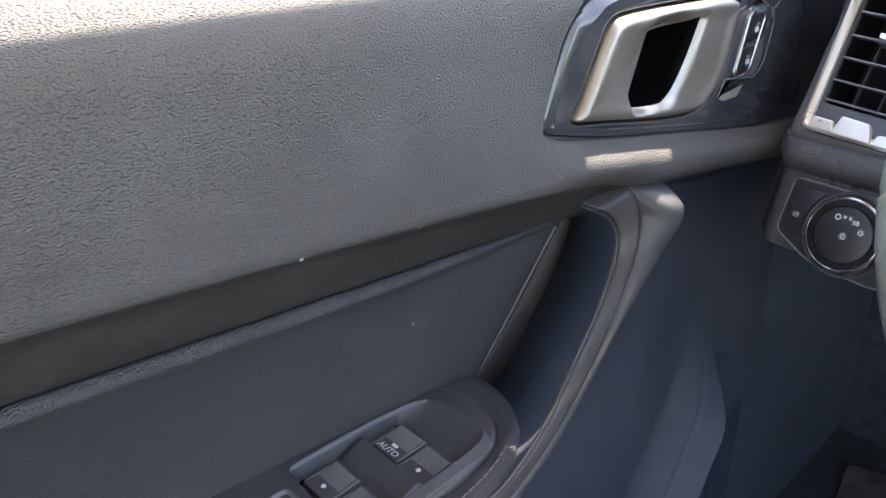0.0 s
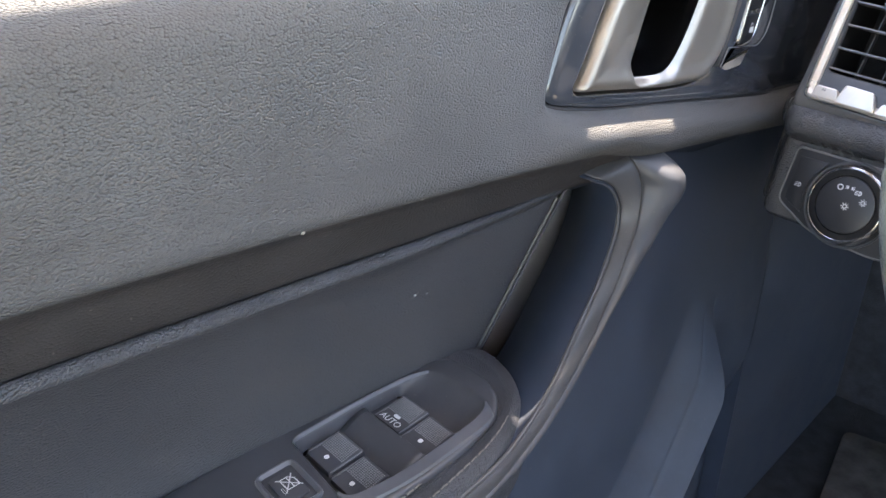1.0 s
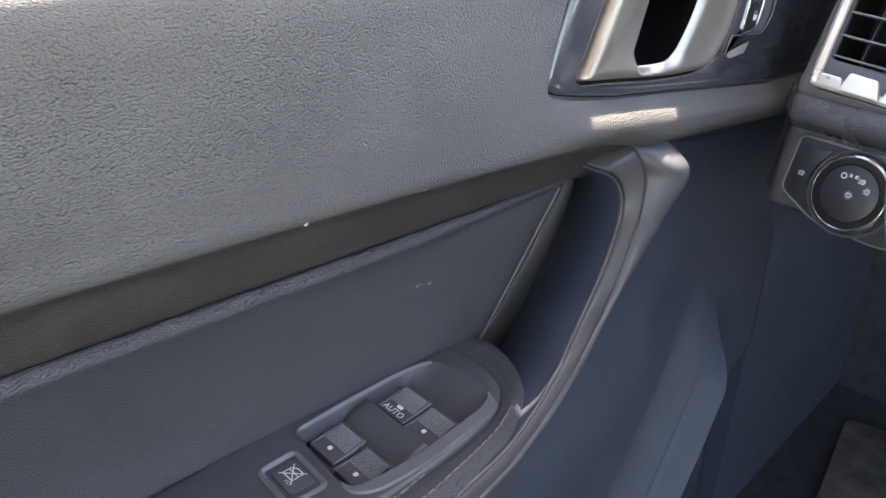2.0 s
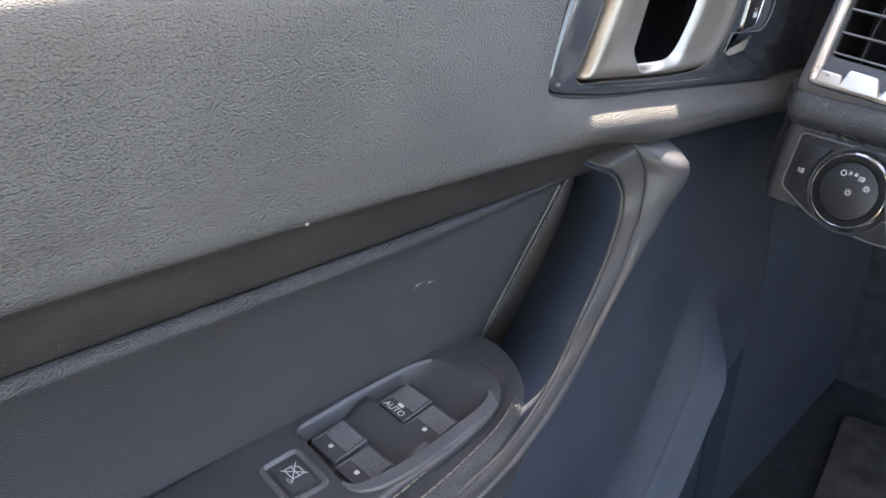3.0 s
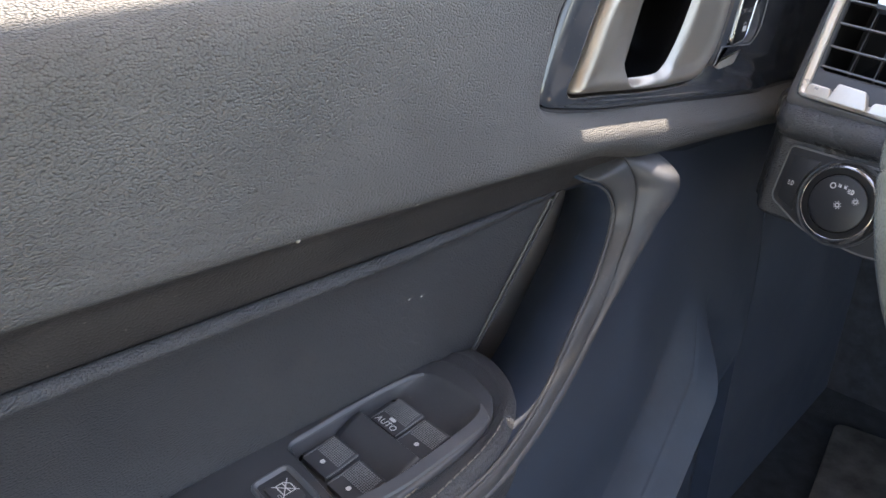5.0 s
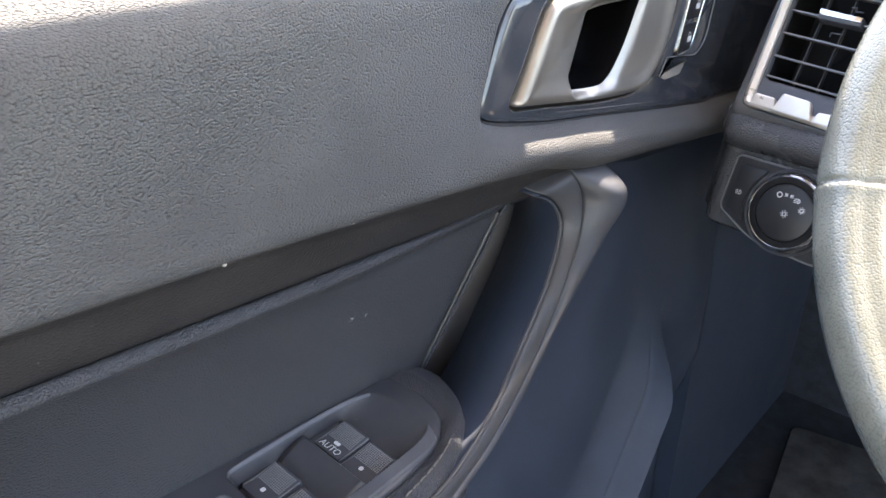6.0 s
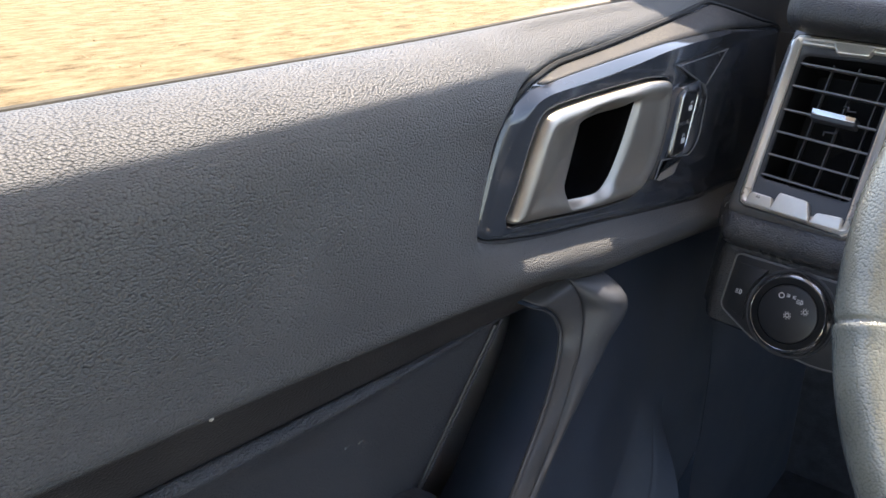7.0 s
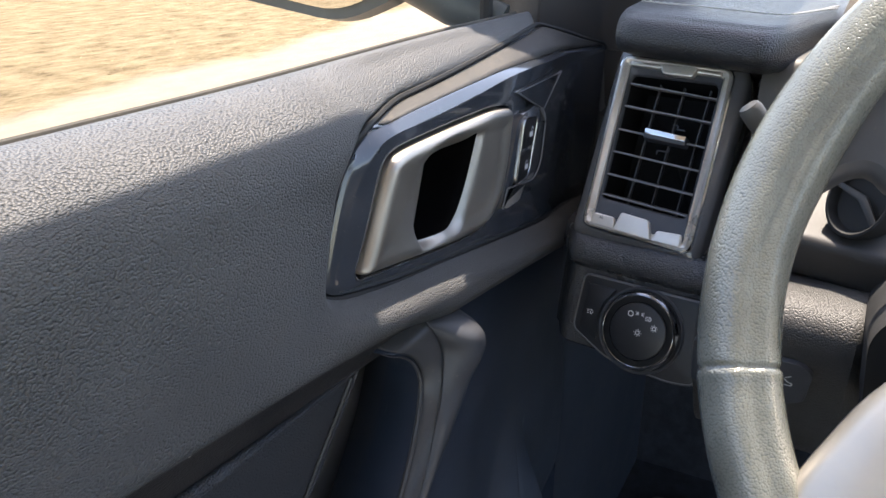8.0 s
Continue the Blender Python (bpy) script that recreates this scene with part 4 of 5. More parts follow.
part("glass", slab(grow(rounded([(-0.66, 1.375), (-0.64, 1.52), (-0.44, 1.54), (-0.42, 1.385), (-0.50, 1.352)], 0.03, 6), -0.014), lambda u, v, w: Vector((u, 0.699 - w, v)), 0.002), MIRROR, mir, "mirror glass", smooth=False)
part("arm", tube([(-0.44, 0.72, 1.40), (-0.40, 0.735, 1.375), (-0.355, 0.745, 1.36)], [0.022, 0.020, 0.016], 10), HOUSING, mir)

# ---- the dashboard
dash = thing("dashboard", (0.2, 0.8, 0.9), "dark soft-touch dashboard with stitched pad and side air vent", "dashboard")


def hpart(name, bm, mat, label="", smooth=True, thick=0.0, parent=None):
    ob = part(name, bm, mat, None, label, smooth, thick)
    if parent:
        ob.parent = parent
        return ob
    return under(ob, dash)


# vent frame: origin at its lower outer corner, right, up and out along the raked face
VR = Vector((1, -0.1, 0.0)).normalized()
VU = Vector((0.012, 0.065, 0.118)).normalized()
VU = (VU - VR * VU.dot(VR)).normalized()
VO = VR.cross(VU)
VO = VO if VO.y < 0 else -VO
vent_place = flip(((-0.241, 0.661, 1.216), VR, VU, VO))
VW, VH = 0.0905, 0.139

# body below and round the vent
def lower_profile(x):
    b = -0.1276 * (x + 0.178)
    return [(y + b, z) for y, z in ((0.810, 1.345), (0.805, 1.338), (0.745, 1.2125), (0.6545, 1.2082), (0.6440, 1.2050), (0.6385, 1.1975), (0.6385, 1.1880), (0.6462, 1.1800), (0.6472, 1.1755), (0.6372, 1.1445), (0.6302, 1.122), (0.6325, 1.116), (0.650, 1.108), (0.72, 1.098))] + [(0.85, 1.08), (0.85, 1.345)]


def dash_face(x0, x1, n):
    rows = []
    for x in np.linspace(x0, x1, n):
        inset = 0.030 * sstep(x0 + 0.024, x0, x) ** 2
        rows.append([(x, y + inset, z) for y, z in np.array(lower_profile(x))])
    return rows


def refine(rows):
    out = []
    for r in rows:
        a = np.array([(p[1], p[2]) for p in r])
        body = spline(a[2:14], 70)
        out.append([(r[0][0], *p) for p in list(a[:2]) + list(body) + list(a[14:])])
    return out


hpart("fascia", capped(refine(dash_face(-0.262, -0.118, 40))), SOFT, "black vinyl fascia with a rolled band")

SURROUND = finish("vent surround", (0.120, 0.120, 0.126), 0.20, coat=0.8, spec=0.5, flecks=0.4)
vent_out = rounded([(0.0020, -0.0020), (0.0912, -0.0082), (0.0890, 0.1378), (-0.0020, 0.1412)], [0.006, 0.009, 0.009, 0.007], 7)
vent_in = rounded([(0.0100, 0.0225), (0.0812, 0.0178), (0.0792, 0.1272), (0.0070, 0.1282)], [0.003, 0.004, 0.006, 0.006], 7)
VC = (0.045, 0.072)
vs_out = by_angle(rounded([(-0.0085, -0.0110), (0.0985, -0.0165), (0.1010, 0.1420), (-0.0075, 0.1530)], 0.010, 6), VC, 120)
vo, vi = by_angle(vent_out, VC, 120), by_angle(vent_in, VC, 120)
vent = hpart("air_vent", grid([[vent_place(u, v, w) for u, v in ring] for ring, w in ((vs_out, -0.03), (vs_out, -0.002), (grow(vs_out, -0.0015), 0.0005), (grow(vs_out, -0.004), 0.0022), (grow(vo, 0.0022), 0.0032), (grow(vo, -0.004), 0.0), (grow(vo, -0.008), -0.04))], closed=True), SURROUND, "rectangular side air vent with silver frame in dark grey surround")
bm = grid([[vent_place(u, v, w) for u, v in ring] for ring, w in ((grow(vo, 0.0016), 0.0028), (grow(vo, 0.0012), 0.0046), (grow(vo, 0.0002), 0.0052), (grow(vo, -0.0008), 0.0040))], closed=True)
part("outer_bead", bm, CHROME, vent, "fine bright outer bead")
bm = grid([[vent_place(u, v, w) for u, v in ring] for ring, w in ((grow(vo, -0.0010), 0.0036), (grow(vo, -0.0014), 0.0056), (grow(vo, -0.0024), 0.0066), (grow(vo, -0.0046), 0.0056), (grow(vo, -0.0060), 0.0040), (grow(vo, -0.0066), 0.0046), (grow(vo, -0.0074), 0.0030))], closed=True)
part("frame", bm, BRUSHED, vent, "satin silver frame with a stepped inner edge")
bm = grid([[vent_place(*p, w) for p in ring] for ring, w in ((grow(vo, -0.0066), 0.0036), (grow(vi, 0.0030), 0.0012), (grow(vi, 0.0008), 0.0004), (vi, -0.0006), (grow(vi, -0.0006), -0.003))], closed=True)
part("inner_frame", bm, PLATE, vent, "dark grey inner frame")
bm = grid([[vent_place(u, v, w) for u, v in ring] for ring, w in ((grow(vi, -0.0004), -0.002), (grow(vi, -0.002), -0.045), (vi * 0.02 + np.array(VC) * 0.98, -0.060))], closed=True)
part("duct", bm, material("duct black", (0.014, 0.014, 0.015), 0.8, spec=0.08), vent, "black duct", smooth=False)
# silver castellated lips: low blocks on both sides of a prouder middle one
for poly, high in (([(0.0080, -0.0010), (0.0095, 0.0090), (0.0275, 0.0078), (0.0300, -0.0022)], 0.0040),
                   ([(0.0285, -0.0030), (0.0325, 0.0125), (0.0556, 0.0105), (0.0610, -0.0050)], 0.0064),
                   ([(0.0600, -0.0050), (0.0630, 0.0042), (0.0826, 0.0050), (0.0836, -0.0058)], 0.0040),
                   ([(0.0060, 0.1372), (0.0060, 0.1335), (0.0320, 0.1325), (0.0320, 0.1362)], 0.0036),
                   ([(0.0305, 0.1365), (0.0350, 0.1280), (0.0590, 0.1275), (0.0620, 0.1355)], 0.0056),
                   ([(0.0605, 0.1355), (0.0605, 0.1318), (0.0800, 0.1308), (0.0810, 0.1345)], 0.0036)):
    part("lip", slab(rounded(poly, 0.0022, 4), lambda u, v, w: vent_place(u, v, 0.0030 + w), high, 0.0012), BRUSHED, vent, "notched satin silver lip", smooth=False)
SLAT = finish("slat plastic", (0.21, 0.21, 0.215), 0.30)
VANE = finish("vane plastic", (0.085, 0.085, 0.09), 0.45, spec=0.3)
for va, vb in zip((0.1203, 0.1013, 0.0813, 0.0624, 0.0432, 0.0262), (0.1150, 0.0960, 0.0760, 0.0570, 0.0378, 0.0208)):
    rows = []
    for f in np.linspace(0, 1, 4):
        u, v0 = 0.0080 + f * 0.0725, va + f * (vb - va)
        rows.append([vent_place(u, v0 + p[0], p[1]) for p in ((0.0009, -0.0012), (0.0005, -0.0004), (-0.0005, -0.0004), (-0.0009, -0.0012), (0.0022, -0.015), (0.0036, -0.015))])
    part("slat", capped(rows), SLAT, vent)
for u0 in (0.0258, 0.0460, 0.0672):
    rows = [[vent_place(u0 + 0.002 * (v / VH) + a, v, w) for a, w in ((-0.0006, -0.0165), (0.0006, -0.0165), (0.0006, -0.0210), (-0.0006, -0.0210))] for v in (0.020, VH - 0.011)]
    part("vane", capped(rows), VANE, vent)
tab = slab(rounded([(0.0318, 0.0755), (0.0662, 0.0735), (0.0662, 0.0812), (0.0318, 0.0840)], 0.0018, 5), lambda u, v, w: vent_place(u, v, -0.006 + w), 0.0110, 0.0015)
part("tab", tab, PLATE, vent, "black adjuster tab")
part("tab_insert", slab(rounded([(0.0325, 0.0788), (0.0655, 0.0766), (0.0658, 0.0808), (0.0322, 0.0836)], 0.001, 4), lambda u, v, w: vent_place(u, v, 0.0048 + w), 0.0010, 0.0004), CHROME, vent, "bright silver tab insert")
bm = bmesh.new()
for a, b in (((0.050, 0.0915), (0.054, 0.0915)), ((0.054, 0.0915), (0.054, 0.0885)), ((0.054, 0.0885), (0.060, 0.0885)), ((0.043, 0.0665), (0.043, 0.0695)), ((0.043, 0.0695), (0.052, 0.0695)), ((0.052, 0.0695), (0.052, 0.072))):
    tube([vent_place(*a, -0.006), vent_place(*b, -0.006)], 0.0007, 5, bm)
part("linkage", bm, PLATE, vent, "small black linkage")

# padded top with its rolled front edge, turning forward at the cluster's hood
def pad_profile(x):
    back = 0.16 * sstep(-0.130, -0.082, x) ** 1.6 - 0.22 * (x + 0.232)
    up = -0.04 * (x + 0.232)
    return spline([(0.735 + back, 1.346 + up), (0.700 + back, 1.3475 + up), (0.6800 + back, 1.3525 + up), (0.6715 + back, 1.3600 + up), (0.6715 + back, 1.3680 + up), (0.6765 + back, 1.3745 + up), (0.688 + back, 1.3790 + up), (0.72 + back, 1.3825 + up), (0.90 + back * 0.5, 1.388 + up), (1.15, 1.39)], 160)


def pad_row(x, dx):
    p = pad_profile(x)
    return [(x, y + dx, z) for y, z in p] + [(x, 1.15, 1.33), (x, 0.735, 1.33)]


xs = list(np.linspace(-0.232, -0.15, 14)) + list(np.linspace(-0.147, -0.083, 36))
rows = []
for x in xs:
    rows.append(pad_row(x, 0.010 * sstep(-0.222, -0.232, x)))
hpart("pad", capped(rows), finish("pad vinyl", (0.033, 0.033, 0.035), 0.36, spec=0.45, cell=0.0014, depth=0.0005, flecks=0.3), "black padded dashboard top with rolled edge")
for off in (0, 1):
    bm = bmesh.new()
    line = []
    for x in np.linspace(-0.228, -0.088, 90):
        p = pad_profile(x)
        k = int(np.argmin(np.abs(p[40:, 0] - p[:, 0].min() - 0.022 - 0.022 * off))) + 40
        line.append(Vector((x, p[k][0], p[k][1] + 0.0018)))
    pts = spline(line, 40)
    for a, b in zip(pts[:-1], pts[1:]):
        a, b = Vector(a), Vector(b)
        tube([a + (b - a) * 0.1, a + (b - a) * 0.5 + Vector((0, 0, 0.0008)), a + (b - a) * 0.9], 0.0006, 5, bm)
    hpart("stitching", bm, material("white thread", (0.55, 0.54, 0.52), 0.7), "row of pale stitches")

# light switch panel
LN = Vector((-0.12, -0.94, 0.32)).normalized()
LR = Vector((1, -0.1276, 0)).normalized()
LU = LN.cross(LR)
LU = LU if LU.z > 0 else -LU
lp = flip(((-0.178, 0.6325, 1.1445), LR, LU, LN))
pan = rounded([(-0.0565, -0.0125), (-0.055, 0.0315), (-0.052, 0.0335), (0.050, 0.0335), (0.050, -0.030), (0.030, -0.0335), (-0.022, -0.0300)], [0.006, 0.004, 0.004, 0.006, 0.006, 0.01, 0.01], 6)
GLOSSBLACK = finish("gloss black ring", (0.014, 0.015, 0.017), 0.2, smudge=0.1)
PANELK = finish("lamp panel plastic", (0.026, 0.028, 0.033), 0.38, spec=0.5, flecks=0.3, pit=0.0006, pit_depth=0.00005)
lights = hpart("light_switch_panel", capped([[lp(u, v, w) for u, v in grow(pan, d)] for d, w in ((0, -0.02), (0, 0.0005), (-0.001, 0.0022), (-0.0025, 0.0024))]), PANELK, "black panel with rotary headlamp switch")
part("rim", grid([[lp(u, v, w) for u, v in grow(pan, d)] for d, w in ((0.0008, 0.0), (0.0006, 0.0020), (-0.0006, 0.0026), (-0.0014, 0.0016))], closed=True), finish("panel rim", (0.17, 0.173, 0.18), 0.32), lights, "thin raised rim")
fog = rounded([(-0.0505, -0.0105), (-0.0495, 0.0265), (-0.0250, 0.0270), (-0.0345, 0.0125), (-0.0365, 0.0000), (-0.0340, -0.0175)], 0.002, 4)
key = part("fog_button", slab(fog, lp, 0.0034, 0.0008), PANELK, lights, "black fog lamp button")
bm = bmesh.new()
ring_print(lp, (-0.0432, 0.0040), 0.0018, 0.0006, 0.0037, 10, -1.6, 1.6, bm)
bar_print(lp, (-0.0432, 0.0022), (-0.0432, 0.0058), 0.0006, 0.0037, bm)
for k in range(3):
    bar_print(lp, (-0.0442, 0.0028 + 0.0013 * k), (-0.0464, 0.0025 + 0.0013 * k), 0.0005, 0.0037, bm)
part("symbol", bm, PRINT, key, "white fog lamp symbol", smooth=False)


def disc(c, r, w0, w1, n=56, bevel=0.001):
    ring = np.array([(c[0] + r * math.cos(a), c[1] + r * math.sin(a)) for a in np.linspace(0, 2 * math.pi, n, endpoint=False)])
    return slab(ring, lambda u, v, w: lp(u, v, w0 + w), w1 - w0, bevel)


circ = lambda r: [(r * math.cos(a), r * math.sin(a)) for a in np.linspace(0, 2 * math.pi, 72, endpoint=False)]
part("collar", grid([[lp(u, v, w) for u, v in circ(r)] for r, w in ((0.0350, 0.0), (0.0347, 0.0034), (0.0338, 0.0042), (0.0328, 0.0036))], closed=True), PLATE, lights, "black collar")
part("chrome_ring", grid([[lp(u, v, w) for u, v in circ(r)] for r, w in ((0.0330, 0.0030), (0.0322, 0.0058), (0.0305, 0.0086), (0.0292, 0.0099), (0.0284, 0.0102), (0.0278, 0.0098))], closed=True), finish("dark chrome", (0.30, 0.30, 0.31), 0.16, metal=0.9, coat=1.0, smudge=0.05), lights, "glossy dark chrome barrel of the knob")
part("bowl", grid([[lp(u, v, w) for u, v in circ(r)] for r, w in ((0.0280, 0.0099), (0.0260, 0.0100), (0.0232, 0.0099), (0.0226, 0.0088))], closed=True), GLOSSBLACK, lights, "glossy black ring round the knob face")
knob = part("knob", disc((0, 0), 0.0226, 0.004, 0.0095, bevel=0.0012), PANELK, lights, "flat black rotary knob with white lamp symbols")
KW = 0.0099


def sun_print(c, r, bm):
    ring_print(lp, c, r, r * 0.5, KW, 14, bm=bm)
    for a in np.arange(0, 6.28, 0.785):
        bar_print(lp, (c[0] + 1.5 * r * math.cos(a), c[1] + 1.5 * r * math.sin(a)), (c[0] + 2.1 * r * math.cos(a), c[1] + 2.1 * r * math.sin(a)), r * 0.42, KW, bm)
    return bm


bm = sun_print((0.0005, -0.0010), 0.0015, bmesh.new())
part("symbol", bm, PRINT, knob, "white lamp symbol", smooth=False)
part("symbol", sun_print((0.0125, 0.0055), 0.0014, bmesh.new()), PRINT, knob, "white automatic lamp symbol", smooth=False)
part("symbol", ring_print(lp, (-0.0080, 0.0125), 0.0020, 0.0009, KW, 18), PRINT, knob, "white off ring", smooth=False)
bm = bmesh.new()
for sgn in (-1, 1):
    ring_print(lp, (-0.0006 + sgn * 0.0008, 0.0138), 0.0010, 0.0010, KW, 8, -1.2 if sgn > 0 else 1.94, 1.2 if sgn > 0 else 4.34, bm)
    for k in (-1, 0, 1):
        bar_print(lp, (-0.0006 + sgn * 0.0022, 0.0138 + k * 0.0008), (-0.0006 + sgn * 0.0036, 0.0138 + k * 0.0013), 0.0005, KW, bm)
part("symbol", bm, PRINT, knob, "white side lamp symbol", smooth=False)
bm = ring_print(lp, (0.0072, 0.0117), 0.0016, 0.0008, KW, 10, -1.57, 1.57)
bar_print(lp, (0.0072, 0.0136), (0.0072, 0.0098), 0.0007, KW, bm)
for k in range(3):
    bar_print(lp, (0.0064, 0.0103 + 0.0013 * k), (0.0040, 0.0103 + 0.0013 * k), 0.0006, KW, bm)
part("symbol", bm, PRINT, knob, "white dipped beam symbol", smooth=False)

# fascia behind the wheel: pale cluster cheek, knee panel, and the bonnet release
hpart("cluster_cheek", capped([[(x, y, z) for y, z in rounded([(0.66, 1.24), (0.695, 1.352), (0.86, 1.36), (0.86, 1.24)], 0.01, 4)] for x in (-0.124, -0.112, -0.062)]), finish("cluster trim", (0.080, 0.073, 0.064), 0.55, flecks=0.9, pit=0.001, pit_depth=0.0001), "grey cluster surround")
SH = finish("shroud plastic", (0.040, 0.037, 0.034), 0.45, flecks=0.8, pit=0.001, pit_depth=0.00015)
hpart("shelf", capped([[(x, y, z - 0.12 * (x + 0.075)) for y, z in rounded([(0.63, 1.2220), (0.602, 1.2270), (0.599, 1.2540), (0.68, 1.287), (0.74, 1.29), (0.74, 1.222)], [0.004, 0.006, 0.006, 0.01, 0.004, 0.004], 5)] for x in np.linspace(-0.112, -0.024, 8)]), SH, "dusty grey shelf below the cluster")
rows = []
for x in np.linspace(-0.125, -0.024, 24):
    e = 0.010 * sstep(-0.032, -0.024, x)
    rows.append([(x, y + e, z - 0.05 * (x + 0.075)) for y, z in spline([(0.66, 1.220), (0.600, 1.226), (0.578, 1.2265), (0.560, 1.2230), (0.551, 1.2140), (0.549, 1.200), (0.562, 1.160), (0.60, 1.10), (0.66, 1.07), (0.80, 1.06)], 50)])
hpart("knee_panel", grid(rows), finish("knee leather", (0.070, 0.068, 0.064), 0.42, cell=0.0012, depth=0.00032, flecks=0.3), "black leather-grained knee panel, sunlit on top", thick=0.003)
rel = hpart("bonnet_release", slab(rounded([(-0.125, 1.157), (-0.125, 1.195), (-0.060, 1.192), (-0.0515, 1.186), (-0.0545, 1.161), (-0.062, 1.157)], 0.005, 5), lambda u, v, w: Vector((u, 0.5555 + (1.175 - v) * 0.30 - w, v)), 0.006, 0.0015), PLATE, "black bonnet release key")
rp = lambda u, v, w: Vector((u, 0.5555 + (1.175 - v) * 0.30 - w - 0.006, v))
bm = bmesh.new()
for a, b in (((-0.076, 1.1755), (-0.071, 1.1785)), ((-0.071, 1.1785), (-0.0675, 1.1785)), ((-0.0675, 1.1785), (-0.0655, 1.1760)), ((-0.0655, 1.1760), (-0.0630, 1.1755)), ((-0.0630, 1.1755), (-0.0635, 1.1735)), ((-0.0635, 1.1735), (-0.076, 1.1740)), ((-0.0675, 1.1795), (-0.0640, 1.1815))):
    bar_print(rp, a, b, 0.0009, 0.0005, bm)
part("symbol", bm, PRINT, rel, "white bonnet symbol", smooth=False)
hpart("dash_body", box((0.28, 0.70, 1.06), (1.24, 0.90, 1.38), bevel=0.02), SOFT, "plain dark body of the dashboard")
hpart("cluster_binnacle", capped([[(x, y, z) for y, z in rounded([(0.655, 1.286), (0.68, 1.36), (0.85, 1.40), (0.85, 1.24)], 0.014, 5)] for x in (-0.066, -0.05, 0.30)]), SH, "dark instrument binnacle")

# ---- the steering wheel
WC = Vector((0.1025, 0.3973, 1.3108))
WU, WV = Vector((1, 0, 0)), Vector((0, 0.5202, 0.8541))
WN = Vector((0, -0.8541, 0.5202))
wp = flip((WC, WU, WV, WN))
wheel = thing("steering_wheel", WC, "worn leather steering wheel, grey-green sheen in its colour, silver spoke trim", "steering wheel")


def spart(name, bm, mat, label="", smooth=True):
    return under(part(name, bm, mat, None, label, smooth), wheel)


WR, WT = 0.1875, 0.0164
rows = []
SEAM = 193.2
for a in sorted(set(np.arange(0, 360, 1.2)) | set(np.arange(190, 197, 0.12))):
    r = radians(a)
    da = abs((a - 163 + 180) % 360 - 180)
    grip = 0.0028 * math.exp(-(da / 12.0) ** 2)
    pinch = 0.0010 * math.exp(-((a - SEAM) / 0.40) ** 2) - 0.0004 * math.exp(-((a - SEAM - 1.0) / 0.8) ** 2)
    ring = []
    for b in np.linspace(-0.5 * math.pi, 1.5 * math.pi, 40, endpoint=False):
        rr = WT - pinch + grip * max(0, -math.cos(b))
        groove = 0.0024 * math.exp(-((math.degrees(b) - 112) / 10.0) ** 2)
        d = WR + (rr - groove) * math.cos(b)
        ring.append(wp(d * math.cos(r), d * math.sin(r), (rr - groove) * 1.08 * math.sin(b)))
    rows.append(ring)
spart("rim", grid(rows, closed=True, loop=True), WHEEL, "worn leather rim with cross seam")
sp = rounded([(-0.160, -0.098), (-0.1545, -0.078), (-0.130, -0.030), (-0.070, 0.010), (-0.035, -0.045), (-0.080, -0.125), (-0.140, -0.128)], [0.008, 0.01, 0.03, 0.02, 0.02, 0.02, 0.01], 8)
spart("spoke_trim", capped([[wp(u, v, w) for u, v in grow(sp, d)] for d, w in ((0, -0.018), (0, 0.004), (-0.001, 0.008), (-0.006, 0.012), (-0.018, 0.0155), (-0.026, 0.0160))]), SILVER, "broad silver lower spoke trim")
up = rounded([(-0.174, 0.030), (-0.1630, 0.0400), (-0.1576, 0.0450), (-0.1499, 0.0472), (-0.1430, 0.0400), (-0.100, 0.030), (-0.05, 0.020), (-0.05, 0.075), (-0.110, 0.085), (-0.138, 0.105), (-0.162, 0.092), (-0.176, 0.060)], [0.006, 0.006, 0.004, 0.004, 0.006, 0.02, 0.01, 0.01, 0.02, 0.02, 0.01, 0.01], 7)
spart("upper_spoke", capped([[wp(u, v, w) for u, v in grow(up, d)] for d, w in ((-0.003, -0.022), (0, -0.012), (0, -0.004), (-0.0015, -0.001), (-0.004, 0.001))]), PLATE, "black upper spoke with worn edge")
spart("hub", capped([[wp(r * math.cos(a), r * 0.8 * math.sin(a) - 0.01, w) for a in np.linspace(0, 2 * math.pi, 40, endpoint=False)] for r, w in ((0.060, -0.05), (0.078, -0.02), (0.080, 0.012), (0.068, 0.022), (0.03, 0.026))]), PLASTIC, "black hub cover")

column = thing("steering_column", (0.1, 0.55, 1.2), "grey steering column shroud with switch stalk", "steering column")
rows = []
for t in np.linspace(0, 1, 8):
    y = 0.47 + 0.25 * t
    zc = 1.245 - 0.06 * t
    ring = rounded([(-0.026, zc - 0.05), (-0.032, zc + 0.012), (0.00, zc + 0.045), (0.18, zc + 0.045), (0.21, zc), (0.18, zc - 0.06)], 0.012, 5)
    rows.append([(u, y, v) for u, v in ring])
shroud = under(part("shroud", capped(rows), RUBBER, None, "black plastic shroud"), column)
boot_axis = Vector((-0.35, -0.85, 0.40)).normalized()
boot_u = boot_axis.cross(Vector((0, 0, 1))).normalized()
boot = flip(((-0.0465, 0.6145, 1.2795), boot_u, boot_u.cross(boot_axis), boot_axis))
ring = np.array([(math.cos(a), math.sin(a)) for a in np.linspace(0, 2 * math.pi, 40, endpoint=False)])
boot_bm = capped([[boot(u * r * 0.97, v * r * 1.24, w) for u, v in ring] for r, w in ((0.019, -0.03), (0.020, 0.0), (0.0195, 0.0025), (0.0182, 0.0030), (0.0170, 0.0010), (0.0150, -0.0060))])
under(part("stalk_boot", boot_bm, RUBBER, None, "round black boot of the switch stalk"), column)
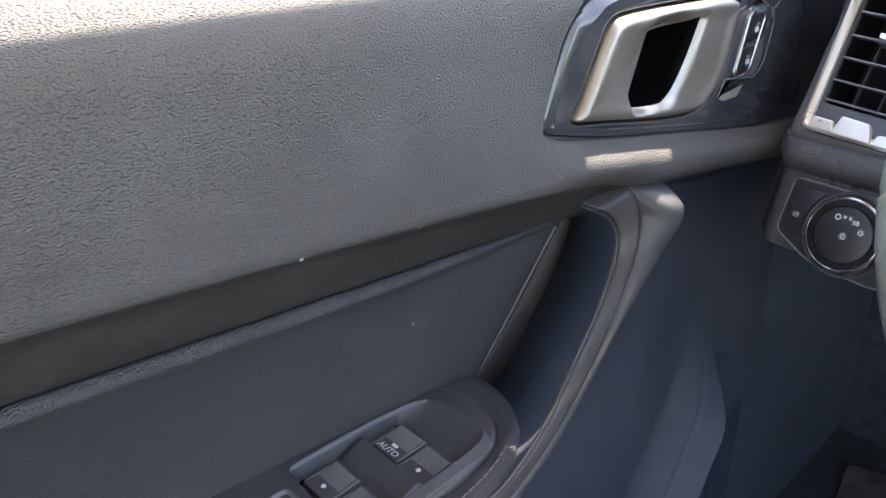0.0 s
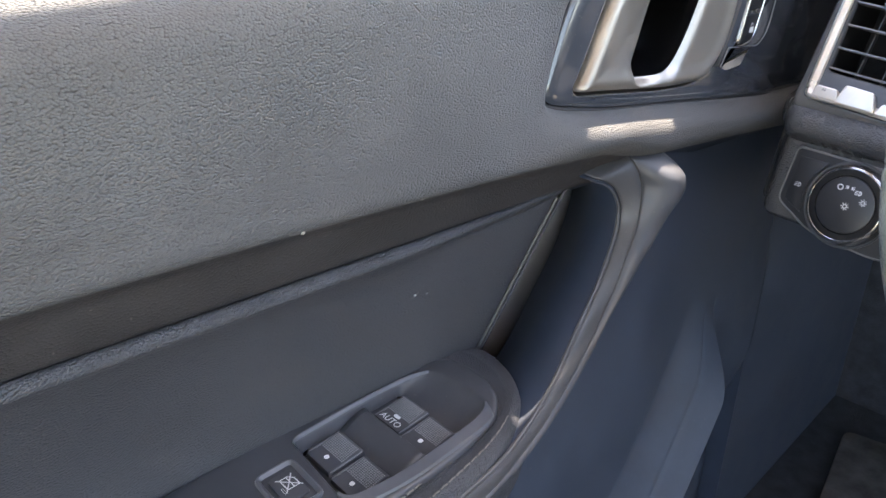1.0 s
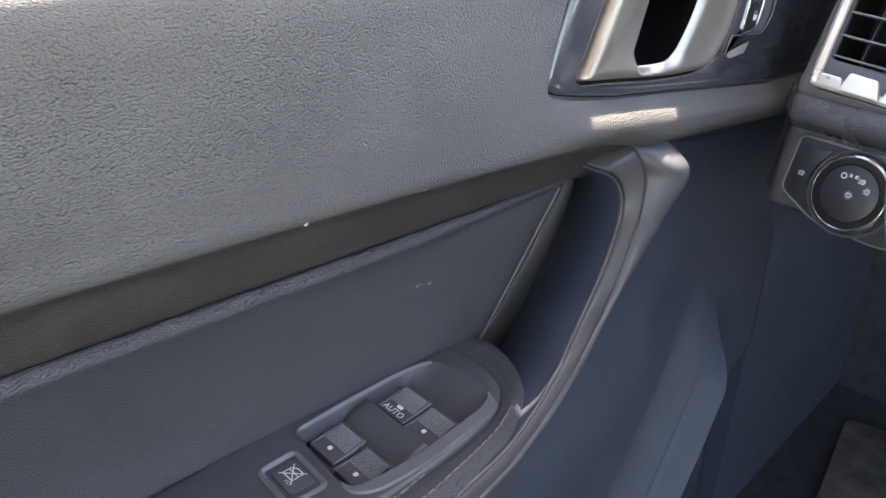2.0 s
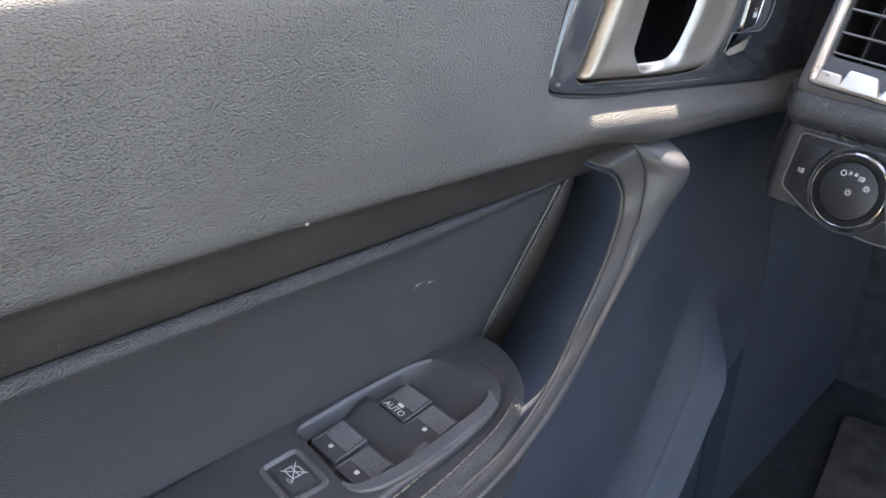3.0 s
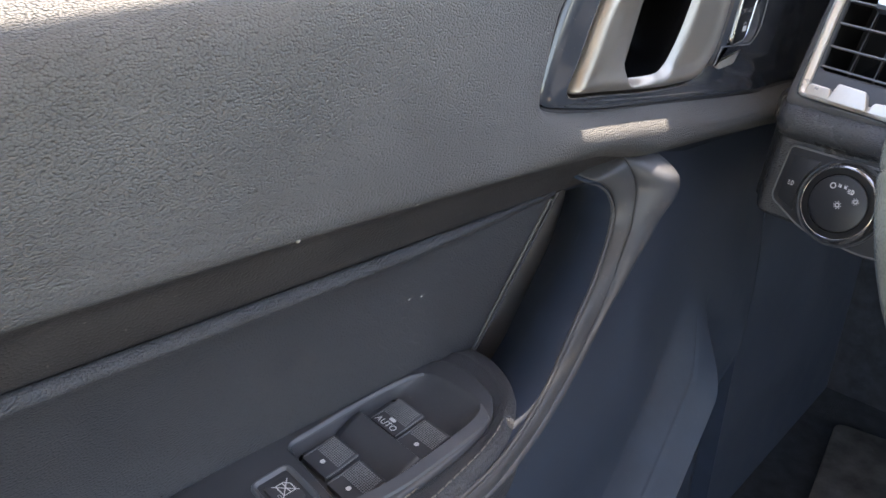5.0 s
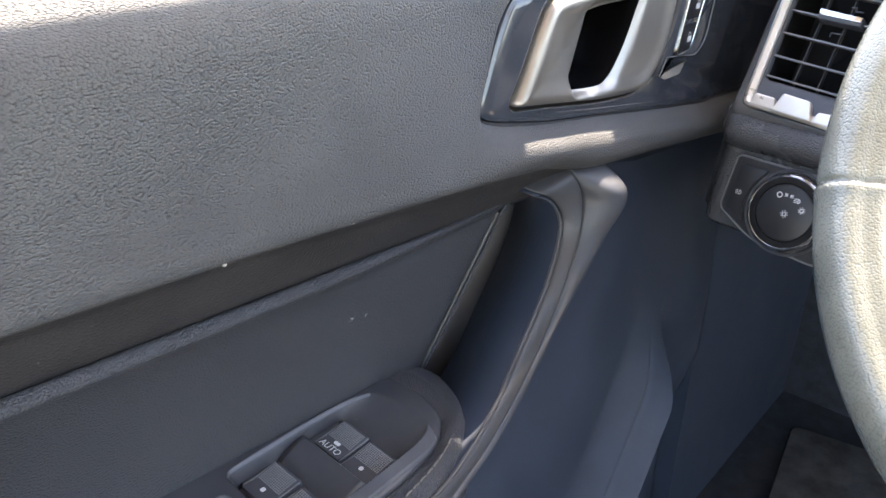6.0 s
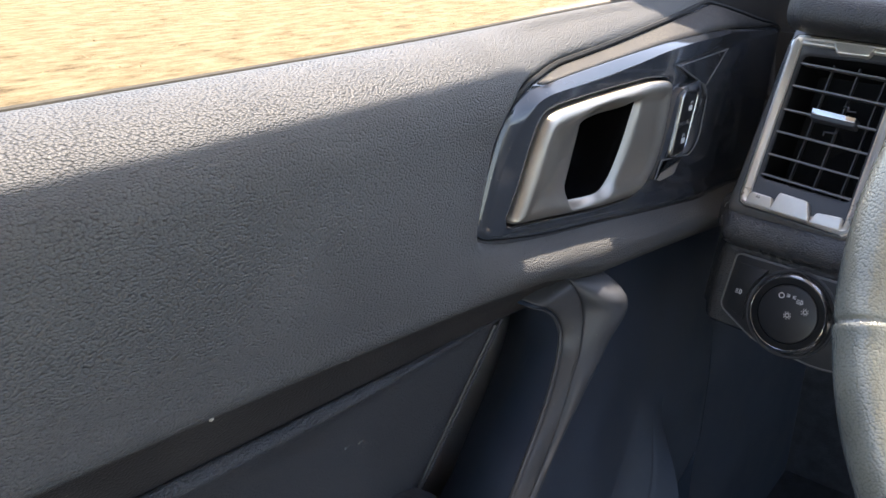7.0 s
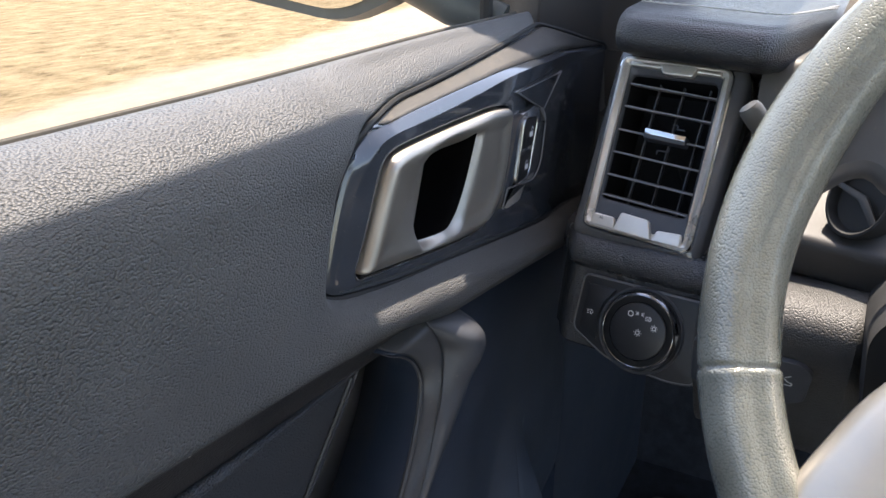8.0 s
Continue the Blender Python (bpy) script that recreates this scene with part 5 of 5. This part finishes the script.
under(part("boot_blade", slab(rounded([(-0.017, 0.010), (0.004, 0.004), (0.016, -0.012), (0.012, -0.014), (0.000, 0.000), (-0.018, 0.007)], 0.001, 4), lambda u, v, w: boot(-u, v, -0.001 + w), 0.003, 0.0005), SH, None, "thin grey edge across the boot"), column)
under(part("stalk", tube([(0.03, 0.56, 1.285), (-0.05, 0.535, 1.325), (-0.098, 0.522, 1.343)], [0.008, 0.0072, 0.0062], 12), SH, None, "dark switch stalk"), column)
under(part("stalk_end", tube([(-0.1005, 0.5215, 1.3400), (-0.1030, 0.5210, 1.3440), (-0.1075, 0.5195, 1.3500), (-0.1090, 0.5190, 1.3520)], [0.0052, 0.0064, 0.0064, 0.0052], 14), finish("stalk end", (0.085, 0.080, 0.072), 0.45), None, "pale ribbed stalk end"), column)

# ---- the footwell
tagged(part("floor_mat", slab(rounded([(-0.126, 0.45), (-0.268, 1.254), (0.20, 1.33), (0.22, 0.45)], 0.02, 6), lambda u, v, w: Vector((u, v, 0.482 + w)), 0.012, 0.003), MAT), "dusty grey rubber floor mat", "floor mat")

# crumbs of lint and dust that lie on the trim
def lint(at, size, seed, label="pale crumb of lint on the black trim strip", mat=None):
    r = random.Random(seed)
    bm = bmesh.new()
    bmesh.ops.create_icosphere(bm, subdivisions=1, radius=size)
    for v in bm.verts:
        v.co = Vector((v.co.x * 0.5, v.co.y * r.uniform(0.7, 1.5), v.co.z * r.uniform(0.6, 1.3))) + Vector(at)
    return tagged(part("lint", bm, mat or LINT), label, "lint", "lint on the door")


SCUFF = finish("scuff", (0.19, 0.19, 0.19), 0.9, smudge=0.3, smudge_scale=400)
LINT = finish("lint", (0.42, 0.40, 0.36), 0.9, smudge=0.2, smudge_scale=300)
for k, (y, dz, size) in enumerate(((0.186, 0.0000, 0.0011), (0.262, 0.0006, 0.0008), (0.268, 0.0016, 0.0005), (0.155, 0.002, 0.0005), (0.330, 0.001, 0.0005), (0.101, 0.0012, 0.0006), (0.352, 0.0008, 0.0007))):
    lint((-0.2785, y, strip_top(y) - 0.0004 + dz), size, k)
for k, (at, size) in enumerate((((-0.3203, 0.2935, 1.1450), 0.0013), ((-0.3204, 0.2955, 1.1457), 0.0008), ((-0.3204, 0.2912, 1.1440), 0.0007), ((-0.3204, 0.3045, 1.1424), 0.0012), ((-0.3205, 0.3065, 1.1428), 0.0007), ((-0.3320, 0.262, 1.1050), 0.0005))):
    lint(at, size, 20 + k, "pale scuff of dust on the door insert", SCUFF)
